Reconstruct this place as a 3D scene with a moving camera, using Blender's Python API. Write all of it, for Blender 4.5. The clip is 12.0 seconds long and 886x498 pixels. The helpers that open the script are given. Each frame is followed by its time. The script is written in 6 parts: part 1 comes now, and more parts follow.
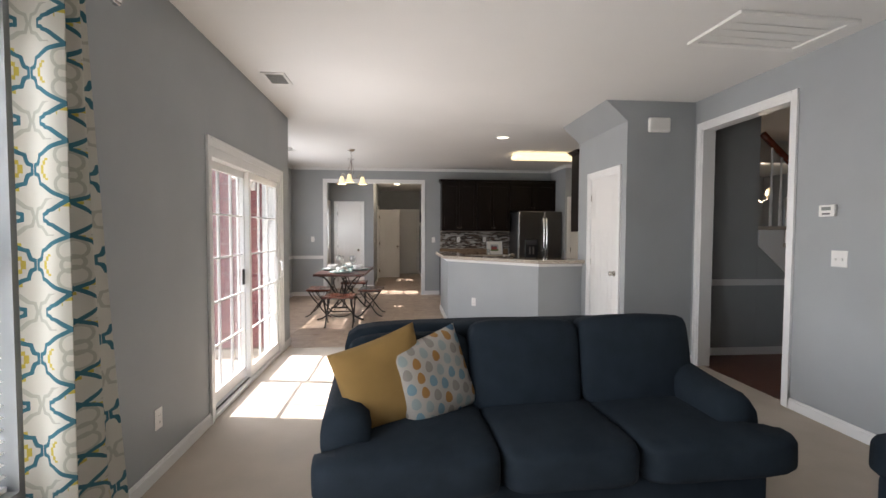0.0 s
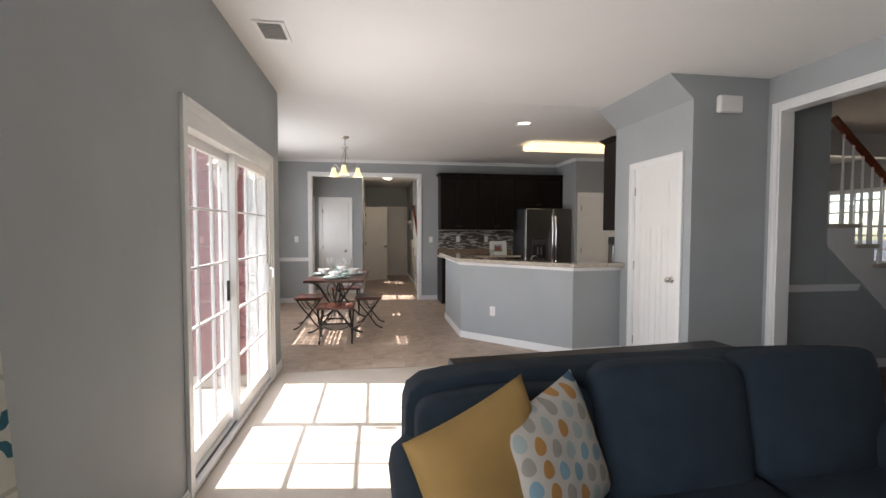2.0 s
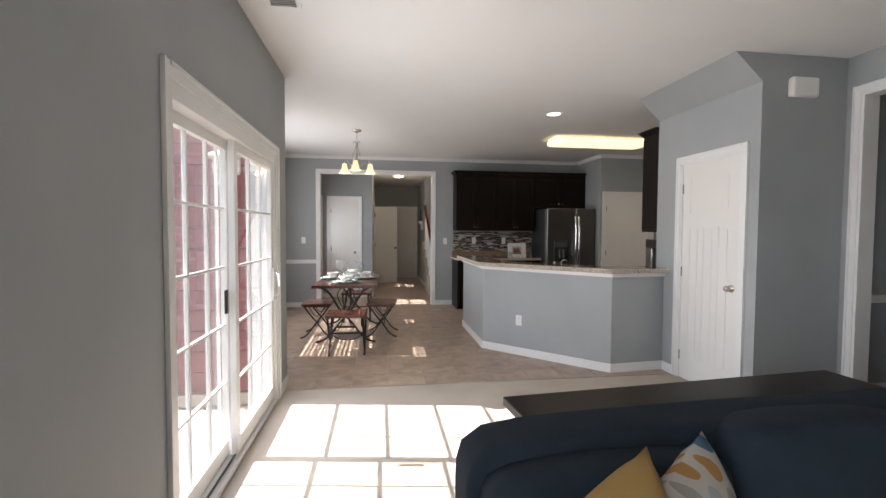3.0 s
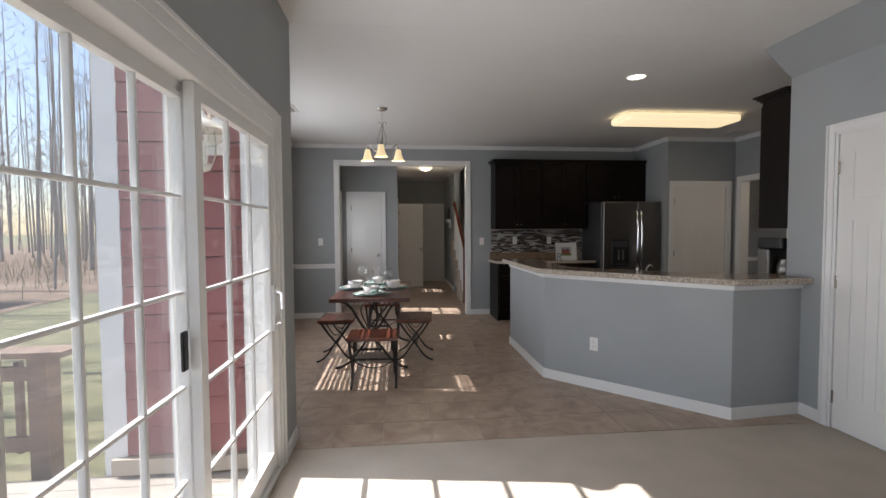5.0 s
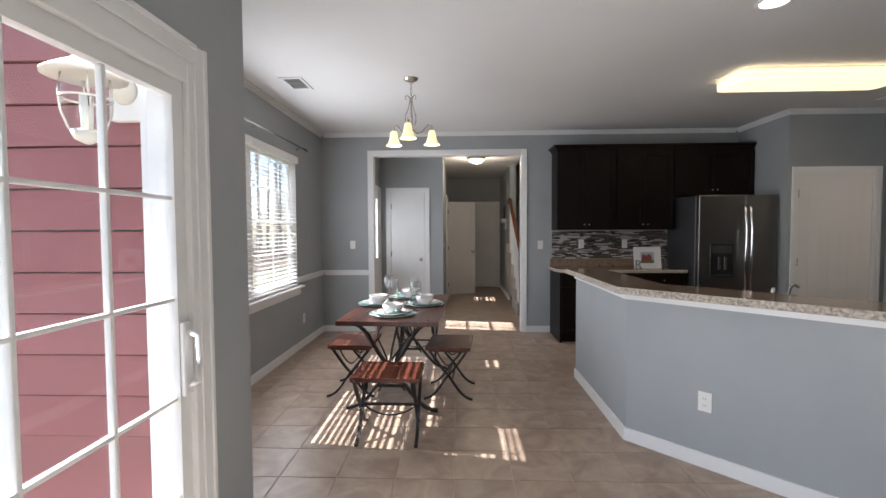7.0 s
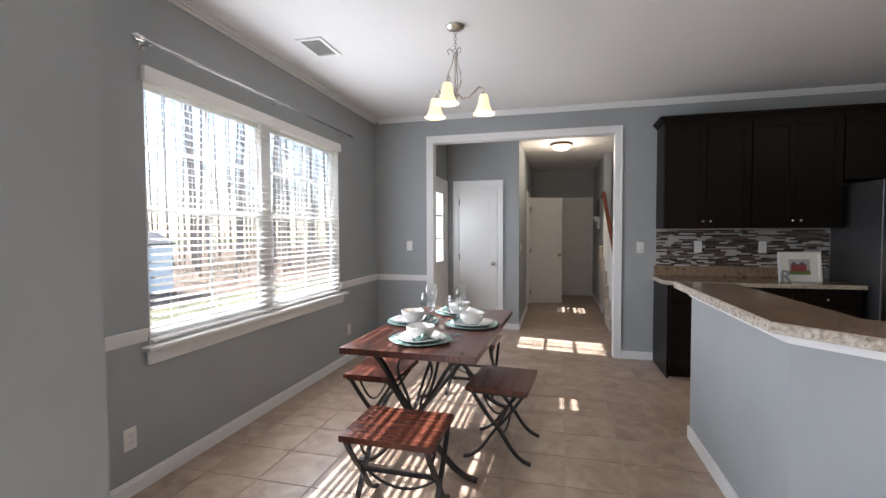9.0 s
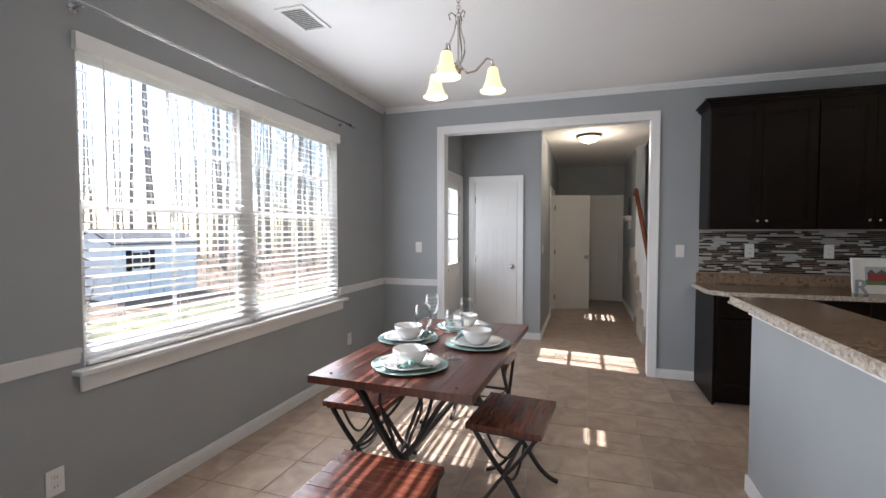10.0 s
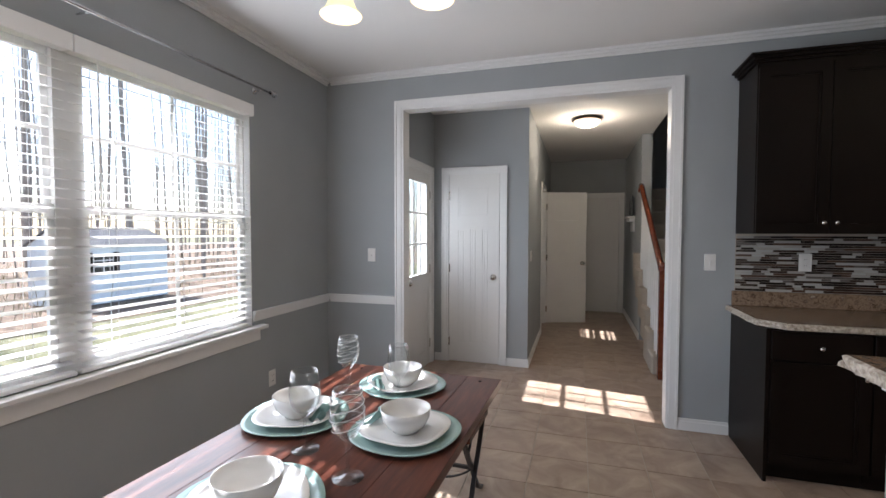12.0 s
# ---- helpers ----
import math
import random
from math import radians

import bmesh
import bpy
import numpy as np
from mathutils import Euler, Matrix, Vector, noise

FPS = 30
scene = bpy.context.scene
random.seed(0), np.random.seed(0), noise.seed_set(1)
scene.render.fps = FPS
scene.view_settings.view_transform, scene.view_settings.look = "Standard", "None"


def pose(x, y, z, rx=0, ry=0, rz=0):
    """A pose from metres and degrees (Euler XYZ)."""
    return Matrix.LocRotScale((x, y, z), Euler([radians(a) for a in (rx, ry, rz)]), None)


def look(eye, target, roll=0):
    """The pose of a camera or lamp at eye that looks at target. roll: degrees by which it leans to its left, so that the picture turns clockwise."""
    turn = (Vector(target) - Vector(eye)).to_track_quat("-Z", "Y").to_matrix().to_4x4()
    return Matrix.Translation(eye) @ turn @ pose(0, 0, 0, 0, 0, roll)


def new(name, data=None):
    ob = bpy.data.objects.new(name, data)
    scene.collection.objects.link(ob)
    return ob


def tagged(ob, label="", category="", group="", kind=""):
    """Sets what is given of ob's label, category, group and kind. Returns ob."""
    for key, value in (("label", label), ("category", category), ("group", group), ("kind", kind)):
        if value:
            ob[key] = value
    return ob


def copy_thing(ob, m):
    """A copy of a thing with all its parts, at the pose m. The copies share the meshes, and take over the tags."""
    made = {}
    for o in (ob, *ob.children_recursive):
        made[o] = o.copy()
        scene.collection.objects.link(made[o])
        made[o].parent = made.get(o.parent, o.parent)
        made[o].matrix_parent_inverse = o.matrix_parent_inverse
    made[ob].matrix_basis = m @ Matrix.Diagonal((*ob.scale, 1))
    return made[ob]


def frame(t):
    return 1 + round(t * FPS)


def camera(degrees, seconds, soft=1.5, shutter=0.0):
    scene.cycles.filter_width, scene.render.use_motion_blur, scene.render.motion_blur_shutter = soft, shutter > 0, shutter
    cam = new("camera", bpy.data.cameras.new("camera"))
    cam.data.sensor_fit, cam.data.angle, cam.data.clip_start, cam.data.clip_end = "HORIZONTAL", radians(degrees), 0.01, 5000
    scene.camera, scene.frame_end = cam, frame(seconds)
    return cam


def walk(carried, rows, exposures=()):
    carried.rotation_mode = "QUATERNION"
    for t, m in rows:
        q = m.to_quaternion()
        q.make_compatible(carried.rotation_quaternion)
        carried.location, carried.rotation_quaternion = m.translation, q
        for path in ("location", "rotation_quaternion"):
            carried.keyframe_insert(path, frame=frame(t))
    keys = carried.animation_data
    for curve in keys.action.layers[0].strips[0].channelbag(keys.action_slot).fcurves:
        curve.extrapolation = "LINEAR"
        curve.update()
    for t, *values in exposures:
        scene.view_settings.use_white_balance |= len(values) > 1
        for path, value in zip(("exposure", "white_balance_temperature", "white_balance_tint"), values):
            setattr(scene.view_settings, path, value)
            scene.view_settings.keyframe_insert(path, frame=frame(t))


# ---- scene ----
cam = camera(89.6, 12.0)
EXPOSURES = [(0, 2.1, 6600, 15), (2.5, 2.1, 6550, 15), (5, 1.4, 6350, 14), (6.5, 1.86, 6200, 14), (9.5, 2.2, 6120, 14), (12, 2.02, 6050, 14)]
PATH = [
    (0, (0.117, 0.423, 1.388), (0.3, 2.413, 1.309), 0.2),
    (0.5, (-0.031, 0.608, 1.397), (0.226, 2.59, 1.311), 0.1),
    (1, (-0.152, 0.821, 1.393), (0.138, 2.798, 1.308), 0.2),
    (1.5, (-0.28, 1.071, 1.41), (0.026, 3.046, 1.323), 0.1),
    (2, (-0.311, 1.331, 1.392), (-0.007, 3.306, 1.307), 0.1),
    (2.5, (-0.342, 1.575, 1.38), (-0.046, 3.551, 1.295), 0.1),
    (3, (-0.42, 1.84, 1.392), (-0.139, 3.819, 1.311), 0.3),
    (5, (-0.558, 2.957, 1.392), (-0.359, 4.946, 1.306), -0.3),
    (5.5, (-0.512, 3.245, 1.41), (-0.354, 5.237, 1.321), -0.3),
    (6, (-0.478, 3.523, 1.402), (-0.355, 5.517, 1.312), -0.1),
    (6.5, (-0.408, 3.785, 1.388), (-0.347, 5.783, 1.305), -0.1),
    (7, (-0.305, 4.029, 1.402), (-0.378, 6.026, 1.319), -0.3),
    (7.2, (-0.273, 4.132, 1.395), (-0.396, 6.127, 1.317), -0.2),
    (9, (-0.064, 5.05, 1.368), (-0.557, 6.988, 1.294), -0.2),
    (9.5, (-0.067, 5.315, 1.378), (-0.657, 7.226, 1.306), -0.1),
    (10, (-0.045, 5.57, 1.378), (-0.648, 7.474, 1.301), -0.0),
    (10.5, (-0.027, 5.81, 1.385), (-0.634, 7.714, 1.31), -0.1),
    (11, (-0.047, 6.105, 1.415), (-0.67, 8.004, 1.331), 0.1),
    (11.5, (-0.078, 6.386, 1.42), (-0.692, 8.287, 1.332), -0.1),
    (12, (-0.077, 6.664, 1.404), (-0.657, 8.577, 1.33), 0.1),
]
walk(cam, [(t, look(eye, target, roll)) for t, eye, target, roll in PATH], EXPOSURES)

# ---- world, sun, exposure ----
SUN_EL, SUN_DX, SUN_DY = radians(41.8), 1.0, -0.145
w = bpy.data.worlds.new("sky")
scene.world = w
w.use_nodes = True
sky = w.node_tree.nodes.new("ShaderNodeTexSky")
sky.sky_type, sky.sun_disc = "NISHITA", False
sky.sun_elevation, sky.sun_rotation = SUN_EL, math.atan2(-SUN_DX, -SUN_DY)
w.node_tree.links.new(sky.outputs[0], w.node_tree.nodes["Background"].inputs[0])
w.node_tree.nodes["Background"].inputs[1].default_value = 0.09
sd = bpy.data.lights.new("sun", "SUN")
sd.energy, sd.angle, sd.color = 5.0, radians(0.5), (1.0, 0.965, 0.92)
sun = new("sun", sd)
hn = math.hypot(SUN_DX, SUN_DY)
sun.matrix_world = look((-20, 8, 18), (-20 + SUN_DX / hn * math.cos(SUN_EL), 8 + SUN_DY / hn * math.cos(SUN_EL), 18 - math.sin(SUN_EL)))


def area_lamp(name, m, sx, sy, power, color=(0.9, 0.95, 1.0)):
    d = bpy.data.lights.new(name, "AREA")
    d.shape, d.size, d.size_y, d.energy, d.color = "RECTANGLE", sx, sy, power, color
    o = new(name, d)
    o.matrix_world = m
    return o


# area lamps added at the window openings to strengthen the sky light entering there
area_lamp("sky_light_slider", pose(-1.236, 4.68, 1.05, 90, 0, -90), 1.7, 1.8, 8)
area_lamp("sky_light_dining", pose(-2.165, 8.11, 1.48, 90, 0, -90), 2.0, 1.35, 8.5)
area_lamp("sky_light_living", pose(-1.375, 0.62, 1.3, 90, 0, -90), 2.7, 1.6, 23)
area_lamp("sky_light_back_door", pose(-1.70, 10.81, 1.44, 90, 0, -90), 0.5, 0.85, 2.0)

# ---- materials ----
def mat(name, base, rough=0.6, metal=0.0, var=0.06, scale=6.0, fine=90.0, bump=0.05, second=None, spec=0.5, vary=0.0, island=0.0):
    """Paint-like surface: base colour with broad and fine variation, and a fine relief."""
    m = bpy.data.materials.new(name)
    m.use_nodes = True
    nt = m.node_tree
    b = nt.nodes["Principled BSDF"]
    b.inputs["Roughness"].default_value = rough
    b.inputs["Metallic"].default_value = metal
    b.inputs["Specular IOR Level"].default_value = spec
    tc = nt.nodes.new("ShaderNodeTexCoord")
    n1 = nt.nodes.new("ShaderNodeTexNoise")
    n1.inputs["Scale"].default_value, n1.inputs["Detail"].default_value = scale, 4
    n2 = nt.nodes.new("ShaderNodeTexNoise")
    n2.inputs["Scale"].default_value, n2.inputs["Detail"].default_value = fine, 3
    for n in (n1, n2):
        nt.links.new(tc.outputs["Object"], n.inputs["Vector"])
    mix = nt.nodes.new("ShaderNodeMix")
    mix.data_type = "RGBA"
    c2 = second or tuple(c * (1 - 2.2 * var) for c in base)
    mix.inputs[6].default_value = (*[min(1, c * (1 + var)) for c in base], 1)
    mix.inputs[7].default_value = (*c2, 1)
    add = nt.nodes.new("ShaderNodeMath")
    add.operation = "MULTIPLY_ADD"
    add.inputs[1].default_value = 0.35
    nt.links.new(n2.outputs[0], add.inputs[0])
    sub = nt.nodes.new("ShaderNodeMath")
    sub.operation = "MULTIPLY_ADD"
    sub.inputs[1].default_value, sub.inputs[2].default_value = 1.3, -0.32
    nt.links.new(n1.outputs[0], sub.inputs[0])
    nt.links.new(sub.outputs[0], add.inputs[2])
    nt.links.new(add.outputs[0], mix.inputs[0])
    col = mix.outputs[2]
    if vary or island:
        src = nt.nodes.new("ShaderNodeNewGeometry").outputs["Random Per Island"] if island else nt.nodes.new("ShaderNodeObjectInfo").outputs["Random"]
        mr = nt.nodes.new("ShaderNodeMapRange")
        mr.inputs[3].default_value, mr.inputs[4].default_value = 1 - (vary or island), 1 + (vary or island)
        hs = nt.nodes.new("ShaderNodeHueSaturation")
        nt.links.new(src, mr.inputs[0])
        nt.links.new(mr.outputs[0], hs.inputs["Value"])
        nt.links.new(col, hs.inputs["Color"])
        col = hs.outputs[0]
    nt.links.new(col, b.inputs["Base Color"])
    if bump:
        bp = nt.nodes.new("ShaderNodeBump")
        bp.inputs["Strength"].default_value, bp.inputs["Distance"].default_value = bump, 0.004
        nt.links.new(n2.outputs[0], bp.inputs["Height"])
        nt.links.new(bp.outputs[0], b.inputs["Normal"])
    return m


def ramp_mat(name, stops, tex="NOISE", scale=20.0, stretch=(1, 1, 1), rough=0.4, bump=0.05, detail=8, distort=0.0, island=False, metal=0.0, spec=0.5, noise_rough=0.6, per_object=False):
    """Surface whose colours come from a ramp over a stretched noise (wood, granite, mosaic)."""
    m = bpy.data.materials.new(name)
    m.use_nodes = True
    nt = m.node_tree
    b = nt.nodes["Principled BSDF"]
    b.inputs["Roughness"].default_value, b.inputs["Metallic"].default_value = rough, metal
    b.inputs["Specular IOR Level"].default_value = spec
    tc = nt.nodes.new("ShaderNodeTexCoord")
    mp = nt.nodes.new("ShaderNodeMapping")
    mp.inputs["Scale"].default_value = stretch
    nt.links.new(tc.outputs["Object"], mp.inputs[0])
    if per_object:
        oi = nt.nodes.new("ShaderNodeObjectInfo")
        cb = nt.nodes.new("ShaderNodeCombineXYZ")
        for k, f in enumerate((37.0, 91.0, 53.0)):
            mu = nt.nodes.new("ShaderNodeMath")
            mu.operation, mu.inputs[1].default_value = "MULTIPLY", f
            nt.links.new(oi.outputs["Random"], mu.inputs[0])
            nt.links.new(mu.outputs[0], cb.inputs[k])
        nt.links.new(cb.outputs[0], mp.inputs["Location"])
    n = nt.nodes.new("ShaderNodeTexNoise")
    n.inputs["Scale"].default_value, n.inputs["Detail"].default_value, n.inputs["Distortion"].default_value = scale, detail, distort
    n.inputs["Roughness"].default_value = noise_rough
    nt.links.new(mp.outputs[0], n.inputs["Vector"])
    r = nt.nodes.new("ShaderNodeValToRGB")
    while len(r.color_ramp.elements) < len(stops):
        r.color_ramp.elements.new(0.5)
    for e, (p, c) in zip(r.color_ramp.elements, stops):
        e.position, e.color = p, (*c, 1)
    fac = n.outputs[0]
    if island:
        fac = nt.nodes.new("ShaderNodeNewGeometry").outputs["Random Per Island"]
        r.color_ramp.interpolation = "CONSTANT"
    nt.links.new(fac, r.inputs[0])
    nt.links.new(r.outputs[0], b.inputs["Base Color"])
    if bump:
        bp = nt.nodes.new("ShaderNodeBump")
        bp.inputs["Strength"].default_value, bp.inputs["Distance"].default_value = bump, 0.003
        nt.links.new(n.outputs[0], bp.inputs["Height"])
        nt.links.new(bp.outputs[0], b.inputs["Normal"])
    return m


def glow(name, color, strength, base=(0.9, 0.88, 0.82)):
    m = bpy.data.materials.new(name)
    m.use_nodes = True
    b = m.node_tree.nodes["Principled BSDF"]
    b.inputs["Base Color"].default_value = (*base, 1)
    b.inputs["Emission Color"].default_value = (*color, 1)
    b.inputs["Emission Strength"].default_value = strength
    return m


def glass(name, rough=0.0, tint=(0.97, 0.985, 0.98), thin=True, power=4.0, edge=0.7, base=0.035):
    m = bpy.data.materials.new(name)
    m.use_nodes = True
    nt = m.node_tree
    b = nt.nodes["Principled BSDF"]
    b.inputs["Base Color"].default_value = (*tint, 1)
    b.inputs["Roughness"].default_value = rough
    b.inputs["Transmission Weight"].default_value = 1.0
    b.inputs["IOR"].default_value = 1.45
    if thin:
        out = nt.nodes["Material Output"]
        tr = nt.nodes.new("ShaderNodeBsdfTransparent")
        tr.inputs[0].default_value = (*tint, 1)
        gl = nt.nodes.new("ShaderNodeBsdfGlossy")
        gl.inputs["Roughness"].default_value = 0.02
        lw = nt.nodes.new("ShaderNodeLayerWeight")
        pw = nt.nodes.new("ShaderNodeMath")
        pw.operation, pw.inputs[1].default_value = "POWER", power
        nt.links.new(lw.outputs["Facing"], pw.inputs[0])
        fr = nt.nodes.new("ShaderNodeMath")
        fr.operation, fr.inputs[1].default_value, fr.inputs[2].default_value = "MULTIPLY_ADD", edge, base
        nt.links.new(pw.outputs[0], fr.inputs[0])
        mx = nt.nodes.new("ShaderNodeMixShader")
        nt.links.new(fr.outputs[0], mx.inputs[0])
        nt.links.new(tr.outputs[0], mx.inputs[1])
        nt.links.new(gl.outputs[0], mx.inputs[2])
        nt.links.new(mx.outputs[0], out.inputs[0])
    return m


M_WALL = mat("grey_wall_paint", (0.368, 0.389, 0.398), 0.62, var=0.045, scale=2.2, fine=260, bump=0.06, spec=0.3)
M_CEIL = mat("white_ceiling_paint", (0.78, 0.77, 0.75), 0.85, var=0.02, scale=1.2, fine=180, bump=0.12, spec=0.2)
M_TRIM = mat("white_trim_paint", (0.80, 0.80, 0.79), 0.35, var=0.02, scale=3, fine=60, bump=0.02)
M_DOOR = mat("white_door_paint", (0.78, 0.77, 0.75), 0.4, var=0.02, scale=2, fine=80, bump=0.03)
M_CARPET = mat("beige_carpet", (0.50, 0.44, 0.37), 0.95, var=0.07, scale=3.0, fine=420, bump=0.5, spec=0.1)
M_TILE = ramp_mat("beige_floor_tile", [(0.28, (0.265, 0.185, 0.135)), (0.5, (0.375, 0.28, 0.21)), (0.72, (0.48, 0.38, 0.295))], scale=4.0, rough=0.36, bump=0.02, distort=1.2, per_object=True)
M_GROUT = mat("grey_grout", (0.46, 0.40, 0.33), 0.9, var=0.06, scale=8, fine=200)
M_WOODFLOOR = ramp_mat("red_brown_wood_floor", [(0.3, (0.07, 0.022, 0.012)), (0.7, (0.14, 0.045, 0.022))], scale=6, stretch=(1, 12, 1), rough=0.3)
M_DARK = mat("espresso_cabinet_wood", (0.010, 0.0062, 0.0046), 0.38, var=0.16, scale=5, fine=70, bump=0.03, spec=0.15)
M_GRANITE = ramp_mat("brown_granite", [(0.30, (0.04, 0.024, 0.016)), (0.42, (0.19, 0.125, 0.08)), (0.52, (0.31, 0.22, 0.15)), (0.62, (0.14, 0.09, 0.06)), (0.74, (0.46, 0.38, 0.30))], scale=34, rough=0.12, bump=0.0, detail=6, distort=0.6)
M_GRANITE_EDGE = ramp_mat("chiselled_granite_edge", [(0.30, (0.16, 0.12, 0.09)), (0.48, (0.42, 0.36, 0.29)), (0.65, (0.62, 0.57, 0.50)), (0.8, (0.30, 0.24, 0.18))], scale=60, rough=0.35, bump=0.8)
M_STEEL = mat("brushed_stainless_steel", (0.25, 0.237, 0.222), 0.30, metal=1.0, var=0.04, scale=2, fine=160, bump=0.02)
M_STEEL_DK = mat("dark_steel_side", (0.10, 0.10, 0.105), 0.4, metal=0.6, var=0.05)
M_NICKEL = mat("satin_nickel", (0.62, 0.58, 0.53), 0.25, metal=1.0, var=0.03)
M_CHROME = mat("chrome", (0.75, 0.75, 0.76), 0.1, metal=1.0, var=0.02, bump=0)
M_BLACK = mat("black_plastic", (0.015, 0.015, 0.017), 0.3, var=0.1)
M_PLASTIC = mat("white_plastic", (0.80, 0.79, 0.76), 0.4, var=0.015, bump=0)
M_VINYL = mat("white_vinyl", (0.82, 0.82, 0.81), 0.35, var=0.02, bump=0.02)
M_GLASS = glass("window_glass")
M_SCREEN = glass("grey_insect_mesh", tint=(0.93, 0.93, 0.93), base=0.0, edge=0.0)
nt_ = M_SCREEN.node_tree
df_ = nt_.nodes.new("ShaderNodeBsdfTranslucent")
df_.inputs[0].default_value = (0.55, 0.55, 0.58, 1)
sm_ = nt_.nodes.new("ShaderNodeMixShader")
sm_.inputs[0].default_value = 0.032
nt_.links.new(nt_.nodes["Material Output"].inputs[0].links[0].from_socket, sm_.inputs[1])
nt_.links.new(df_.outputs[0], sm_.inputs[2])
nt_.links.new(sm_.outputs[0], nt_.nodes["Material Output"].inputs[0])
M_IRON = mat("dark_wrought_iron", (0.035, 0.032, 0.032), 0.5, metal=0.4, var=0.15, scale=14, fine=120, bump=0.15)
M_REDWOOD = ramp_mat("reddish_brown_plank_wood", [(0.25, (0.045, 0.017, 0.012)), (0.5, (0.10, 0.032, 0.02)), (0.75, (0.17, 0.06, 0.034))], scale=5, stretch=(10, 1, 1), rough=0.28, bump=0.06, distort=0.5)
M_RAIL = ramp_mat("cherry_stained_handrail", [(0.3, (0.10, 0.022, 0.010)), (0.7, (0.20, 0.05, 0.022))], scale=8, stretch=(1, 1, 6), rough=0.25)
M_SOFA = mat("navy_linen_upholstery", (0.016, 0.0235, 0.032), 0.9, var=0.16, scale=9, fine=330, bump=0.45, spec=0.15)
M_SIDING = mat("red_fibre_cement_siding", (0.29, 0.11, 0.11), 0.65, var=0.05, scale=4, fine=50, bump=0.15, vary=0.05)
M_SLAT = mat("white_blind_slat", (0.90, 0.90, 0.89), 0.45, var=0.01, bump=0)


# ---- mesh helpers ----
def bx(bm, x0, x1, y0, y1, z0, z1):
    """An axis-aligned box added to bm; returns its vertices."""
    r = bmesh.ops.create_cube(bm, size=1.0, matrix=Matrix.LocRotScale(((x0 + x1) / 2, (y0 + y1) / 2, (z0 + z1) / 2), None, (abs(x1 - x0), abs(y1 - y0), abs(z1 - z0))))
    return r["verts"]


def box(x0, x1, y0, y1, z0, z1, bevel=0.0, seg=1):
    bm = bmesh.new()
    bx(bm, x0, x1, y0, y1, z0, z1)
    if bevel:
        bmesh.ops.bevel(bm, geom=bm.edges[:], offset=bevel, segments=seg, profile=0.5, affect="EDGES")
    return bm


def cyl(bm, p, q, r0, r1=None, n=12):
    """A capped cone or cylinder from p to q."""
    p, q = Vector(p), Vector(q)
    d = q - p
    m = Matrix.Translation((p + q) / 2) @ d.to_track_quat("Z", "Y").to_matrix().to_4x4()
    return bmesh.ops.create_cone(bm, cap_ends=True, segments=n, radius1=r0, radius2=r0 if r1 is None else r1, depth=d.length, matrix=m)["verts"]


def lathe(profile, n=24):
    """A body turned about z from (radius, height) pairs."""
    bm = bmesh.new()
    rings = []
    for r, z in profile:
        rings.append([bm.verts.new((max(r, 1e-4) * math.cos(2 * math.pi * k / n), max(r, 1e-4) * math.sin(2 * math.pi * k / n), z)) for k in range(n)])
    for a, b in zip(rings, rings[1:]):
        for k in range(n):
            bm.faces.new((a[k], a[(k + 1) % n], b[(k + 1) % n], b[k]))
    return bm


def tube(points, r, n=8):
    """A round bar that follows a line of points."""
    bm = bmesh.new()
    pts = [Vector(p) for p in points]
    rings = []
    up = Vector((0, 0, 1))
    for i, p in enumerate(pts):
        t = (pts[min(i + 1, len(pts) - 1)] - pts[max(i - 1, 0)]).normalized()
        a = t.cross(up)
        a = (a if a.length > 0.05 else t.cross(Vector((1, 0, 0)))).normalized()
        b = t.cross(a)
        rings.append([bm.verts.new(p + r * (math.cos(2 * math.pi * k / n) * a + math.sin(2 * math.pi * k / n) * b)) for k in range(n)])
    for u, v in zip(rings, rings[1:]):
        for k in range(n):
            bm.faces.new((u[k], u[(k + 1) % n], v[(k + 1) % n], v[k]))
    bm.faces.new(rings[0][::-1]), bm.faces.new(rings[-1])
    bmesh.ops.recalc_face_normals(bm, faces=bm.faces)
    return bm


def prism(poly, z0, z1):
    """A flat polygon in x, y raised from z0 to z1."""
    bm = bmesh.new()
    f = bm.faces.new([bm.verts.new((x, y, z0)) for x, y in poly])
    r = bmesh.ops.extrude_face_region(bm, geom=[f])
    bmesh.ops.translate(bm, verts=[v for v in r["geom"] if isinstance(v, bmesh.types.BMVert)], vec=(0, 0, z1 - z0))
    bmesh.ops.recalc_face_normals(bm, faces=bm.faces)
    return bm


def mesh_of(name, bm, material, smooth=False):
    me = bpy.data.meshes.new(name)
    bm.to_mesh(me)
    bm.free()
    me.materials.append(material)
    if smooth:
        me.polygons.foreach_set("use_smooth", [True] * len(me.polygons))
    return me


def part(name, bm, material, parent, label="", smooth=False, kind=""):
    ob = new(name, mesh_of(name, bm, material, smooth))
    ob.parent = parent
    return tagged(ob, label=label, kind=kind)


def share(name, me, parent, m):
    """A further object on a mesh that already exists."""
    ob = new(name, me)
    ob.parent = parent
    ob.matrix_basis = m
    return ob


def thing(name, label, category, m=None, group="", kind=""):
    ob = new(name)
    ob.empty_display_size = 0.1
    if m is not None:
        ob.matrix_basis = m
    return tagged(ob, label, category, group, kind)


def struct(name, bm, material, label, category, smooth=False):
    ob = new(name, mesh_of(name, bm, material, smooth))
    return tagged(ob, label, category, kind="structure")


